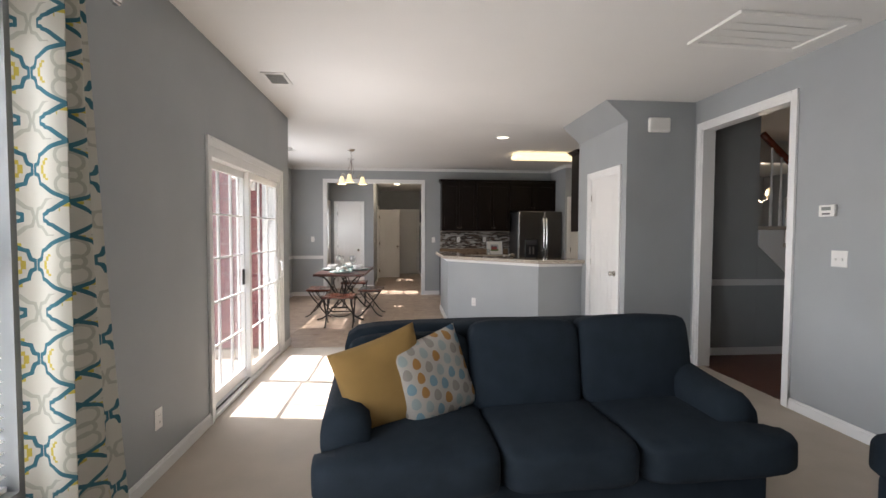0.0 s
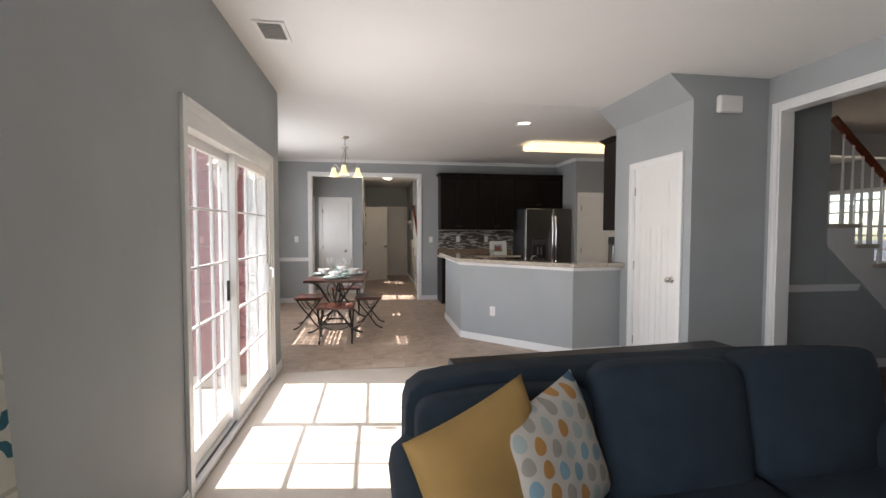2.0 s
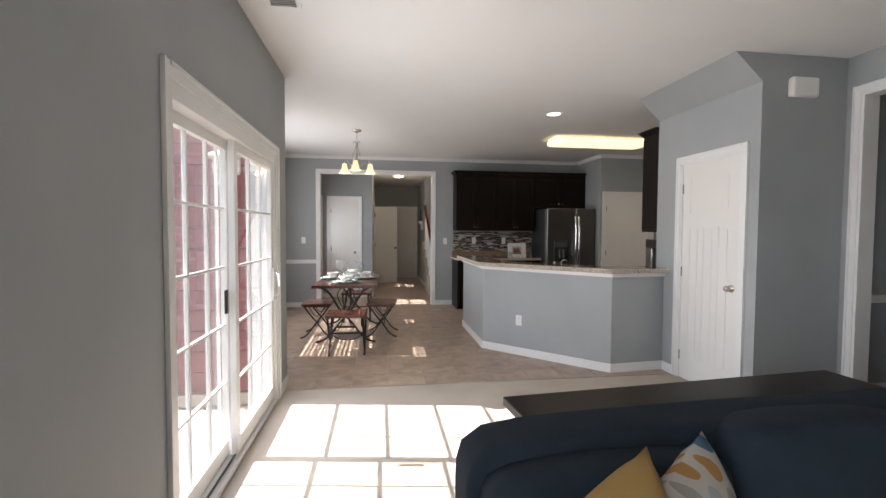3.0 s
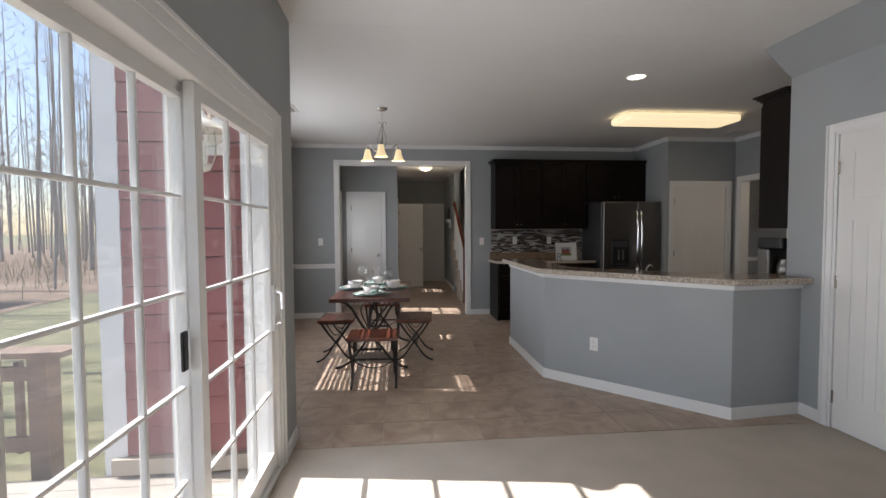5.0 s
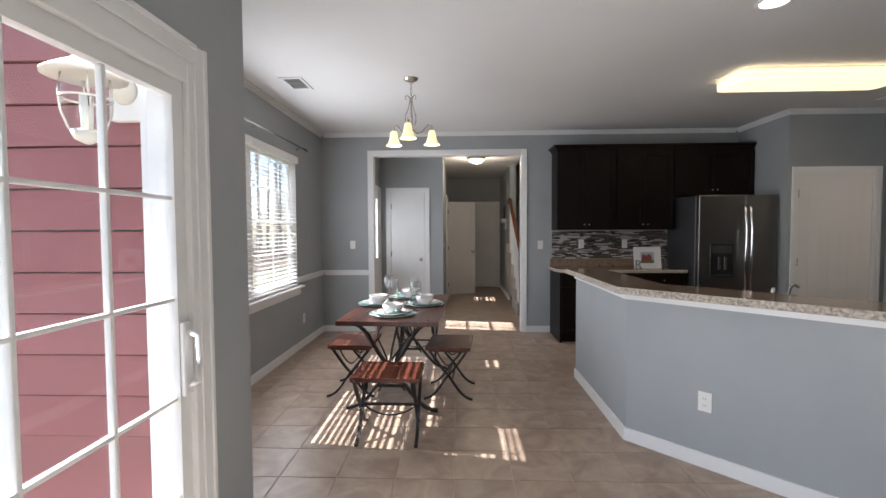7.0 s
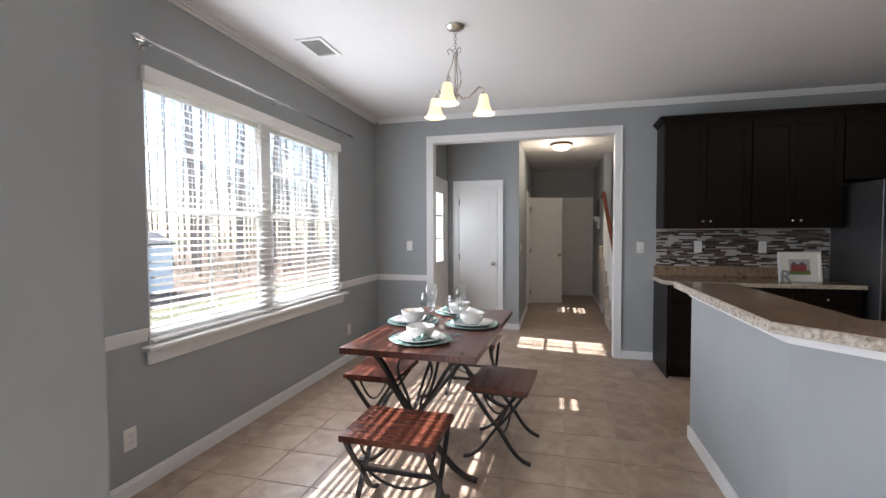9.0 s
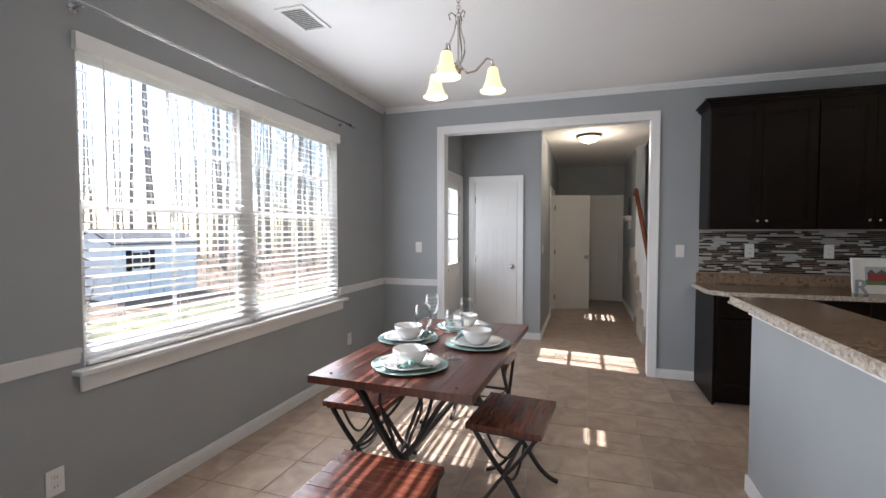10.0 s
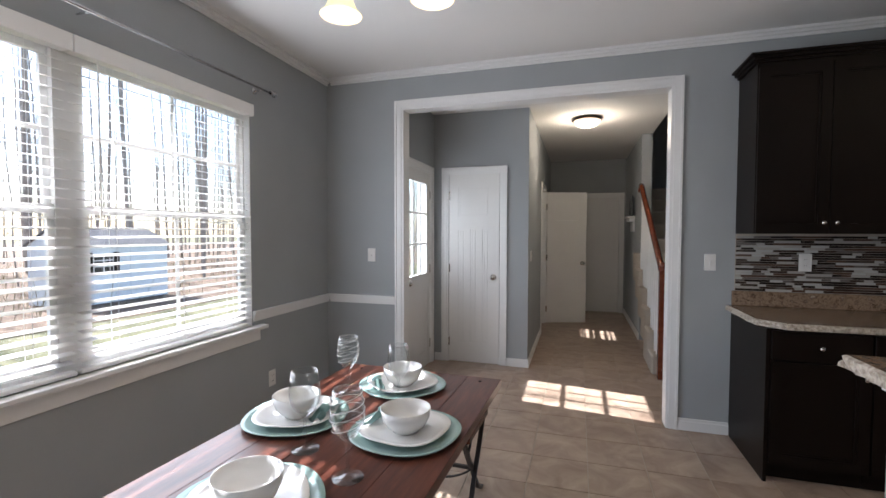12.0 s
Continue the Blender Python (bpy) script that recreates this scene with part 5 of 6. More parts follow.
def dot_material():
    """Off-white cloth with columns of dots and teardrops in mustard, blue-grey and pale blue."""
    m = bpy.data.materials.new("dotted_cloth")
    m.use_nodes = True
    nt = m.node_tree
    L = nt.links.new
    b = nt.nodes["Principled BSDF"]
    b.inputs["Roughness"].default_value = 0.9
    b.inputs["Specular IOR Level"].default_value = 0.1
    uv = nt.nodes.new("ShaderNodeUVMap")
    sp = nt.nodes.new("ShaderNodeSeparateXYZ")
    L(uv.outputs[0], sp.inputs[0])

    def op(kind, a, b_=None):
        n = nt.nodes.new("ShaderNodeMath")
        n.operation = kind
        for i, v in enumerate((a, b_)):
            if v is None:
                continue
            if isinstance(v, (int, float)):
                n.inputs[i].default_value = v
            else:
                L(v, n.inputs[i])
        return n.outputs[0]

    U, V = sp.outputs[0], sp.outputs[1]
    pu, pv = 0.060, 0.072
    cu = op("FLOOR", op("DIVIDE", U, pu))
    vv = op("ADD", V, op("MULTIPLY", op("MODULO", cu, 2.0), pv / 2))
    cv = op("FLOOR", op("DIVIDE", vv, pv))
    fu = op("SUBTRACT", op("MODULO", U, pu), pu / 2)
    fv = op("SUBTRACT", op("MODULO", vv, pv), pv / 2)
    d = op("SQRT", op("ADD", op("POWER", op("ABSOLUTE", op("MULTIPLY", fu, op("ADD", 1.15, op("MULTIPLY", fv, 9.0)))), 2.0), op("POWER", op("ABSOLUTE", op("MULTIPLY", fv, 0.86)), 2.0)))
    dot = op("LESS_THAN", d, 0.0240)
    wn = nt.nodes.new("ShaderNodeTexWhiteNoise")
    wn.noise_dimensions = "2D"
    cb = nt.nodes.new("ShaderNodeCombineXYZ")
    L(cu, cb.inputs[0]), L(cv, cb.inputs[1])
    L(cb.outputs[0], wn.inputs["Vector"])
    rp = nt.nodes.new("ShaderNodeValToRGB")
    rp.color_ramp.interpolation = "CONSTANT"
    while len(rp.color_ramp.elements) < 5:
        rp.color_ramp.elements.new(0.5)
    for e, (p, c) in zip(rp.color_ramp.elements, ((0.0, (0.12, 0.19, 0.22)), (0.22, (0.24, 0.125, 0.04)), (0.45, (0.19, 0.17, 0.15)), (0.66, (0.045, 0.09, 0.13)), (0.80, (0.20, 0.23, 0.22)))):
        e.position, e.color = p, (*c, 1)
    L(wn.outputs[0], rp.inputs[0])
    mx = nt.nodes.new("ShaderNodeMix")
    mx.data_type = "RGBA"
    L(dot, mx.inputs[0])
    mx.inputs[6].default_value = (0.29, 0.265, 0.235, 1)
    L(rp.outputs[0], mx.inputs[7])
    L(mx.outputs[2], b.inputs["Base Color"])
    return m


M_MUSTARD = mat("mustard_cloth", (0.245, 0.15, 0.052), 0.85, var=0.06, scale=8, fine=300, bump=0.3, spec=0.15)
throw_pillow("throw_pillow", "plain mustard yellow throw pillow leaning on the sofa arm", M_MUSTARD, 0.47, 0.16, pose(0.035, 2.635, 0.632, -10, -14, 26))
throw_pillow("throw_pillow", "off-white throw pillow with grey, blue and mustard dots", dot_material(), 0.45, 0.15, pose(0.28, 2.71, 0.628, -16, -11, 33))

CTB = thing("console_table", "dark espresso console table behind the sofa", "console table", pose(0.045, 3.47, 0, 0, 0, 5.0) @ pose(-0.03, -3.53, -0.008))
part("tabletop", box(0.03, 1.60, 3.14, 3.53, 0.735, 0.77, 0.004), M_DARK, CTB)
part("apron", box(0.07, 1.56, 3.17, 3.50, 0.665, 0.7345), M_DARK, CTB)
for x in (0.06, 1.515):
    for y in (3.165, 3.455):
        part("leg", box(x, x + 0.055, y, y + 0.055, 0.0, 0.6645, 0.003), M_DARK, CTB)
part("shelf", box(0.08, 1.55, 3.18, 3.49, 0.15, 0.175, 0.002), M_DARK, CTB)

OT = thing("ottoman", "navy blue linen ottoman with a thick cushion top", "ottoman", pose(2.66, 1.89, 0, 0, 0, 2))
part("base", box(-0.37, 0.37, -0.36, 0.36, 0.05, 0.29, 0.03, 3), M_SOFA, OT)
part("seat_cushion", cushion(0.84, 0.82, 0.19, 0.02, 8), M_SOFA, OT, smooth=True).location = (0, 0, 0.375)
for x in (-0.32, 0.32):
    for y in (-0.31, 0.31):
        part("leg", box(x - 0.02, x + 0.02, y - 0.02, y + 0.02, 0.0, 0.052), M_DARK, OT, "dark wooden leg")
NL = thing("plug_in_freshener", "white plastic plug-in freshener low on the wall", "air freshener", pose(-1.325, 5.987, 0.31))
part("body", box(-0.025, 0.025, 0.0, 0.05, -0.05, 0.03, 0.01, 2), M_PLASTIC, NL)
part("cap", lathe([(0.0, 0.062), (0.020, 0.058), (0.026, 0.040), (0.026, 0.0305), (0.0, 0.0305)], 14), M_PLASTIC, NL, smooth=True).location = (0, 0.026, 0)

# ---- dining table, stools, place settings ----
def bez(p0, p1, p2, p3, n=10):
    out = []
    for i in range(n + 1):
        t = i / n
        out.append(tuple((1 - t) ** 3 * a + 3 * t * (1 - t) ** 2 * b + 3 * t * t * (1 - t) * c + t ** 3 * d for a, b, c, d in zip(p0, p1, p2, p3)))
    return out


def strap(points, wide, thick, across):
    """A flat iron bar along points; across is the direction of its broad side."""
    bm = bmesh.new()
    ac = Vector(across).normalized()
    pts = [Vector(p) for p in points]
    rings = []
    for i, p in enumerate(pts):
        t = (pts[min(i + 1, len(pts) - 1)] - pts[max(i - 1, 0)]).normalized()
        n = t.cross(ac).normalized()
        rings.append([bm.verts.new(p + ac * (wide / 2 * a) + n * (thick / 2 * b)) for a, b in ((-1, -1), (1, -1), (1, 1), (-1, 1))])
    for u, v in zip(rings, rings[1:]):
        for k in range(4):
            bm.faces.new((u[k], u[(k + 1) % 4], v[(k + 1) % 4], v[k]))
    bm.faces.new(rings[0][::-1]), bm.faces.new(rings[-1])
    bmesh.ops.recalc_face_normals(bm, faces=bm.faces)
    return bm


TZ, TX, TY0, TY1 = 0.735, -0.815, 7.26, 8.68
DT = thing("dining_table", "reddish-brown plank dining table on crossed wrought-iron legs", "dining table", pose(TX, (TY0 + TY1) / 2, 0, 0, 0, -2))
hw, hl = 0.385, (TY1 - TY0) / 2
for k in range(5):
    a = -hw + 2 * hw * k / 5
    part("plank", box(a + 0.0003, a + 2 * hw / 5 - 0.0003, -hl, hl, TZ - 0.035, TZ, 0.0012), M_REDWOOD, DT)
for x in (-0.30, 0.30):
    for y in (-hl + 0.06, hl - 0.06):
        bm = bmesh.new()
        cyl(bm, (x, y, TZ), (x, y, TZ + 0.003), 0.007, n=10)
        part("bolt", bm, M_IRON, DT)
for e in (-1, 1):
    y = e * (hl - 0.17)
    for s in (-1, 1):
        yy = y + s * 0.012
        pts = bez((s * 0.33, yy, TZ - 0.045), (s * 0.16, yy, TZ - 0.05), (s * 0.17, yy, 0.50), (0.0, yy, 0.34), 9) + bez((0.0, yy, 0.34), (-s * 0.14, yy, 0.20), (-s * 0.20, yy, 0.02), (-s * 0.36, yy, 0.015), 9)[1:]
        part("leg", strap(pts, 0.034, 0.020, (0, 1, 0)), M_IRON, DT)
        pts = bez((s * 0.05, yy + e * 0.02, TZ - 0.05), (s * 0.22, yy, 0.55), (-s * 0.12, yy, 0.44), (s * 0.10, yy, 0.16), 12)
        part("brace", strap(pts, 0.016, 0.010, (0, 1, 0)), M_IRON, DT)
    part("crossbar", box(-0.34, 0.34, y - 0.03, y + 0.03, TZ - 0.052, TZ - 0.0355), M_IRON, DT)
    part("lower_bar", strap([(-0.11, y, 0.20), (0.11, y, 0.20)], 0.02, 0.02, (0, 1, 0)), M_IRON, DT)
part("stretcher", strap([(0, -hl + 0.17, 0.33), (0, hl - 0.17, 0.33)], 0.022, 0.022, (1, 0, 0)), M_IRON, DT)
for s in (-1, 1):
    part("brace", strap(bez((s * 0.02, -hl + 0.20, 0.34), (s * 0.05, -0.3, 0.42), (s * 0.02, -0.1, 0.60), (0.0, 0.0, TZ - 0.04), 10), 0.016, 0.010, (1, 0, 0)), M_IRON, DT)
    part("brace", strap(bez((s * 0.02, hl - 0.20, 0.34), (s * 0.05, 0.3, 0.42), (s * 0.02, 0.1, 0.60), (0.0, 0.0, TZ - 0.04), 10), 0.016, 0.010, (1, 0, 0)), M_IRON, DT)

SZ = 0.45


def stool(m):
    """A plank stool; local long side along x, its crossed legs spread along y."""
    ob = thing("stool", "reddish-brown slatted wooden stool on crossed iron legs", "stool", m, group="stools round the table")
    w, d = 0.225, 0.185
    for k in range(4):
        a = -d + 2 * d * k / 4
        part("plank", box(-w, w, a + 0.0004, a + 2 * d / 4 - 0.0004, SZ - 0.030, SZ, 0.0015), M_REDWOOD_X, ob)
    for e in (-1, 1):
        x = e * (w - 0.03)
        for s in (-1, 1):
            xx = x + s * 0.009
            pts = bez((xx, s * 0.155, SZ - 0.036), (xx, s * 0.10, 0.33), (xx, s * 0.05, 0.26), (xx, 0.0, 0.21), 7) + bez((xx, 0.0, 0.21), (xx, -s * 0.07, 0.12), (xx, -s * 0.10, 0.03), (xx, -s * 0.20, 0.011), 8)[1:]
            part("leg", strap(pts, 0.022, 0.016, (1, 0, 0)), M_IRON, ob)
        part("top_bar", box(x - 0.014, x + 0.014, -d + 0.02, d - 0.02, SZ - 0.044, SZ - 0.0305), M_IRON, ob)
        pts = bez((x - e * 0.03, -0.10, SZ - 0.04), (x - e * 0.03, -0.02, 0.24), (x - e * 0.03, 0.02, 0.24), (x - e * 0.03, 0.10, SZ - 0.04), 12)
        part("brace", strap(pts, 0.012, 0.008, (1, 0, 0)), M_IRON, ob)
    part("stretcher", strap([(-w + 0.04, 0, 0.21), (w - 0.04, 0, 0.21)], 0.016, 0.016, (0, 1, 0)), M_IRON, ob)
    part("curved_stretcher", strap(bez((-w + 0.04, 0.02, 0.20), (-0.08, 0.02, 0.10), (0.08, 0.02, 0.10), (w - 0.04, 0.02, 0.20), 10), 0.012, 0.008, (0, 1, 0)), M_IRON, ob)
    return ob


M_REDWOOD_X = ramp_mat("reddish_brown_stool_wood", [(0.25, (0.05, 0.018, 0.012)), (0.5, (0.11, 0.033, 0.02)), (0.75, (0.18, 0.062, 0.034))], scale=5, stretch=(1, 10, 1), rough=0.25, bump=0.06, distort=0.5)
S1 = stool(pose(-0.79, 7.04, 0, 0, 0, -1))
copy_thing(S1, pose(-1.22, 7.90, 0, 0, 0, 89))
copy_thing(S1, pose(-0.385, 7.85, 0, 0, 0, -95))
copy_thing(S1, pose(-0.765, 8.84, 0, 0, 0, -2))

M_CHINA = mat("glossy_white_porcelain", (0.78, 0.77, 0.75), 0.12, var=0.01, bump=0)
M_AQUA = mat("pale_aqua_glaze", (0.34, 0.48, 0.45), 0.25, var=0.05, scale=20, bump=0.02)
M_NAPKIN = mat("aqua_cloth_napkin", (0.28, 0.44, 0.42), 0.85, var=0.12, scale=40, fine=300, bump=0.3)
M_CRYSTAL = glass("clear_drinking_glass", tint=(0.96, 0.97, 0.97), power=2.2, edge=0.55, base=0.04)
ZP = TZ + 0.0005


def squash(bm, sq, amt=0.08):
    """Turns a round body a little towards a rounded square."""
    for v in bm.verts:
        a = math.atan2(v.co.y, v.co.x)
        k = 1 + amt * math.sin(2 * a) ** 2 * sq
        v.co.x *= k
        v.co.y *= k
    return bm


def setting(x, y, rz):
    """Charger, plate, bowl and napkin at one seat."""
    ch = thing("charger_plate", "pale aqua rounded charger plate on the table", "plate", pose(x, y, ZP, 0, 0, rz), group="place settings")
    part("disc", squash(lathe([(0.0, 0.0), (0.148, 0.0), (0.168, 0.008), (0.181, 0.013), (0.179, 0.016), (0.163, 0.011), (0.142, 0.006), (0.0, 0.006)], 36), 1, 0.05), M_AQUA, ch, smooth=True)
    pl = thing("dinner_plate", "white rounded-square porcelain dinner plate on a charger", "plate", pose(x, y, ZP + 0.0063, 0, 0, rz), group="place settings")
    part("disc", squash(lathe([(0.0, 0.0), (0.090, 0.0), (0.123, 0.012), (0.142, 0.020), (0.140, 0.023), (0.118, 0.016), (0.087, 0.005), (0.0, 0.005)], 36), 1, 0.10), M_CHINA, pl, smooth=True)
    bo = thing("bowl", "white porcelain bowl on a dinner plate", "bowl", pose(x, y, ZP + 0.0116, 0, 0, rz), group="place settings")
    part("body", lathe([(0.0, 0.0), (0.044, 0.0), (0.047, 0.006), (0.066, 0.020), (0.079, 0.045), (0.084, 0.076), (0.0815, 0.076), (0.076, 0.046), (0.062, 0.023), (0.0, 0.012)], 32), M_CHINA, bo, smooth=True)
    na = thing("napkin", "knotted aqua cloth napkin tucked beside the bowl", "napkin", pose(x, y, ZP + 0.012, 0, 0, rz) @ Matrix.Translation((0.008, 0, 0)), group="place settings")
    bm = bmesh.new()
    g = []
    for j in range(9):
        row = []
        for i in range(7):
            u, v = i / 6 - 0.5, j / 8
            zz = 0.016 + 0.007 * math.sin(9 * u + 2 * v) + 0.004 * math.sin(13 * v + u * 4) + (0.020 * math.exp(-((v - 0.4) * 5) ** 2))
            row.append(bm.verts.new((0.082 + 0.045 * v + u * (0.030 + 0.03 * abs(v - 0.4)), -0.085 + 0.15 * v, zz)))
        g.append(row)
    fs = [bm.faces.new((g[j][i], g[j][i + 1], g[j + 1][i + 1], g[j + 1][i])) for j in range(8) for i in range(6)]
    bmesh.ops.solidify(bm, geom=fs, thickness=0.004)
    part("cloth", bm, M_NAPKIN, na, smooth=True)
    kn = cushion(0.035, 0.03, 0.026, 0.002, 3, 4)
    bmesh.ops.translate(kn, verts=kn.verts, vec=(0.10, -0.025, 0.038))
    part("knot", kn, M_NAPKIN, na, smooth=True)


def wine_glass(x, y, scale=1.0, swirl=True, label="clear wine glass etched with swirling lines"):
    ob = thing("wine_glass", label, "wine glass", pose(x, y, ZP), group="wine glasses")
    k = scale
    prof = [(0.0, 0.0), (0.036, 0.0), (0.036, 0.002), (0.012, 0.006), (0.0045, 0.014), (0.004, 0.055), (0.006, 0.085), (0.022, 0.098), (0.036, 0.120), (0.040, 0.145), (0.037, 0.180), (0.033, 0.205), (0.0315, 0.205), (0.035, 0.180), (0.038, 0.145), (0.034, 0.121), (0.020, 0.101), (0.0, 0.093)]
    part("body", lathe([(r * k, z * k) for r, z in prof], 24), M_CRYSTAL, ob, smooth=True)
    if swirl:
        pts = []
        for i in range(90):
            f = i / 89
            z = 0.108 + 0.088 * f
            r = np.interp(z, [0.098, 0.120, 0.145, 0.180, 0.205], [0.0222, 0.0362, 0.0402, 0.0372, 0.0332]) + 0.0002
            a = 2 * math.pi * 4.2 * f + 0.5 * math.sin(11 * f)
            pts.append((r * k * math.cos(a), r * k * math.sin(a), (z + 0.006 * math.sin(a + 1)) * k))
        part("swirl", tube(pts, 0.0009, 5), mat("frosted_etch", (0.75, 0.78, 0.78), 0.6, bump=0), ob, "white frosted swirl line")
    return ob


setting(-0.835, 7.54, -50)
setting(-1.04, 8.03, 15)
setting(-0.62, 8.03, 170)
setting(-0.80, 8.45, -130)
wine_glass(-0.875, 7.835, 1.2, False, "clear wine glass with a wide bowl")
wine_glass(-0.67, 7.73, 1.2)
wine_glass(-0.99, 8.315, 1.15)
wine_glass(-0.745, 8.27, 1.12, False, "clear wine glass with a wide bowl")

# ---- stairs ----
M_STAIRCARPET = M_CARPET
ST1 = thing("staircase", "carpeted hall staircase with white balusters and cherry rail", "staircase", kind="structure")
for k in range(11):
    y, z = 11.44 + 0.28 * k, 0.19 * (k + 1)
    part("step", box(0.722 if y > 12.95 else 0.63, 1.748, y, y + 0.305, 0.0 if k == 0 else z - 0.37, z, 0.022, 3), M_STAIRCARPET, ST1)
part("newel_post", box(0.665, 0.735, 11.29, 11.36, 0.0, 1.05, 0.008, 2), M_RAIL, ST1)
part("newel_cap", lathe([(0.0, 0.075), (0.03, 0.068), (0.046, 0.045), (0.040, 0.022), (0.028, 0.012), (0.048, 0.004), (0.048, 0.0005), (0.0, 0.0005)], 16), M_RAIL, ST1, smooth=True).location = (0.70, 11.325, 1.05)
part("handrail", tube([(0.70, 11.33, 1.03), (0.70, 11.40, 1.05), (0.70, 11.50, 1.11), (0.695, 12.2, 1.56), (0.69, 12.74, 1.90), (0.69, 12.84, 1.98), (0.69, 12.90, 2.01), (0.69, 12.96, 1.98), (0.69, 12.97, 1.93)], 0.032, 10), M_RAIL, ST1, smooth=True)
for k in range(11):
    y = 11.53 + 0.128 * k
    zs = 0.19 * (1 + math.floor((y - 11.44) / 0.28))
    b = lathe([(0.016, 0.0), (0.016, 0.16), (0.019, 0.18), (0.012, 0.21), (0.017, 0.30), (0.010, 0.55), (0.010, 0.92)], 8)
    top = 1.09 + 0.645 * (y - 11.5) - zs
    bmesh.ops.transform(b, matrix=Matrix.Translation((0.697, y, zs)) @ Matrix.Diagonal((1, 1, top / 0.92, 1)), verts=b.verts)
    part("baluster", b, M_TRIM, ST1, smooth=True)

ST2 = thing("staircase", "front staircase with white balusters and cherry handrail", "staircase", kind="structure")
for k in range(7):
    x1, z = 4.44 + 0.232 * k, 1.46 - 0.20 * k
    part("step", box(x1 - 0.262 - (0.05 if k == 0 else 0), x1, 5.06, 6.05, z - 0.04, z, 0.012, 2), M_CARPET, ST2)
    part("riser", box(x1 - 0.030, x1 - 0.014, 5.122, 6.04, z - 0.199 if k < 6 else 0.0, z - 0.0405), M_TRIM, ST2)
    for q in (0.07, 0.186):
        xb = x1 - 0.262 + q
        b = lathe([(0.016, 0.0), (0.016, 0.18), (0.019, 0.20), (0.012, 0.23), (0.017, 0.32), (0.010, 0.55), (0.010, 0.92)], 8)
        top = 2.47 - 0.90 * (xb - 4.12) - z
        bmesh.ops.transform(b, matrix=Matrix.Translation((xb, 5.10, z)) @ Matrix.Diagonal((1, 1, top / 0.92, 1)), verts=b.verts)
        part("baluster", b, M_TRIM, ST2, smooth=True)
XZ = Matrix(((1, 0, 0, 0), (0, 0, 1, 5.098), (0, 1, 0, 0), (0, 0, 0, 1)))
st_poly = [(4.125, 1.24), (4.125, 1.418)]
for k in range(7):
    x1, z = 4.42 + 0.232 * k, 1.418 - 0.20 * k
    st_poly += [(x1, z), (x1, z - 0.20)] if k < 6 else [(x1, z), (x1, 0.0)]
st_poly += [(5.50, 0.0)]
so = part("stringer", prism(st_poly, 0, 0.02), M_TRIM, ST2)
so.matrix_basis = XZ
part("handrail", tube([(6.1, 5.10, 0.72), (5.9, 5.10, 0.90), (5.0, 5.10, 1.70), (4.2, 5.10, 2.42), (4.125, 5.10, 2.49)], 0.035, 10), M_RAIL, ST2, smooth=True)
part("spandrel", prism([(4.123, 0.0), (5.50, 0.0), (4.123, 1.24)], 0.023, 0.07), M_WALL, ST2).matrix_basis = XZ
struct("trim_foyer_beam", box(4.64, 8.89, 6.6, 6.75, 2.42, 2.739), M_TRIM, "white ceiling beam with trim in the front room", "beam")
FC = thing("chandelier", "small brass chandelier with lit bulbs in the front room", "chandelier", pose(6.0, 7.4, H))
part("stem", lathe([(0.0, 0.0), (0.05, -0.005), (0.05, -0.02), (0.008, -0.03), (0.008, -0.75), (0.03, -0.80), (0.0, -0.84)], 12), M_NICKEL, FC, smooth=True)
for k in range(5):
    a = 2 * math.pi * k / 5
    c, s = math.cos(a), math.sin(a)
    part("arm", tube([(0.02 * c, 0.02 * s, -0.78), (0.10 * c, 0.10 * s, -0.86), (0.2 * c, 0.2 * s, -0.80), (0.21 * c, 0.21 * s, -0.74)], 0.006, 6), M_NICKEL, FC, smooth=True)
    b = lathe([(0.0, -0.62), (0.018, -0.65), (0.028, -0.69), (0.02, -0.735), (0.0, -0.74)], 10)
    bmesh.ops.translate(b, verts=b.verts, vec=(0.21 * c, 0.21 * s, 0))
    part("bulb", b, M_SHADE, FC, "lit bulb", smooth=True)

fl_ = bpy.data.lights.new("front_chandelier_light", "POINT")
fl_.energy, fl_.color, fl_.shadow_soft_size = 8, (1.0, 0.82, 0.62), 0.15
new("front_chandelier_light", fl_).location = (6.0, 7.4, 1.98)

# room beyond the kitchen's side opening
PIC = thing("wall_picture", "square canvas print with pink and grey flowers", "picture", pose(6.22, 10.599, 1.55))
part("canvas", box(-0.20, 0.20, -0.03, 0, -0.20, 0.20, 0.004), ramp_mat("floral_print", [(0.3, (0.20, 0.17, 0.19)), (0.48, (0.50, 0.47, 0.48)), (0.62, (0.36, 0.22, 0.27)), (0.75, (0.55, 0.53, 0.53))], scale=7, rough=0.7), PIC)
moulding("trim_chair_rail", ("y", 10.6, -1), 4.64, 8.9, RAIL, "white painted chair rail moulding", "chair rail")
RCH = thing("dining_chair", "dark red upholstered chair in the next room", "chair", pose(6.6, 8.1, 0))
part("seat", box(-0.24, 0.24, -0.24, 0.24, 0.40, 0.48, 0.02, 2), mat("dark_red_cloth", (0.14, 0.018, 0.022), 0.8), RCH)
part("backrest", box(-0.23, 0.23, 0.19, 0.25, 0.4805, 1.02, 0.02, 2), mat("dark_red_cloth_back", (0.14, 0.018, 0.022), 0.8), RCH)
for x in (-0.20, 0.20):
    for y in (-0.20, 0.20):
        part("leg", box(x - 0.02, x + 0.02, y - 0.02, y + 0.02, 0.0, 0.3995), M_DARK, RCH)
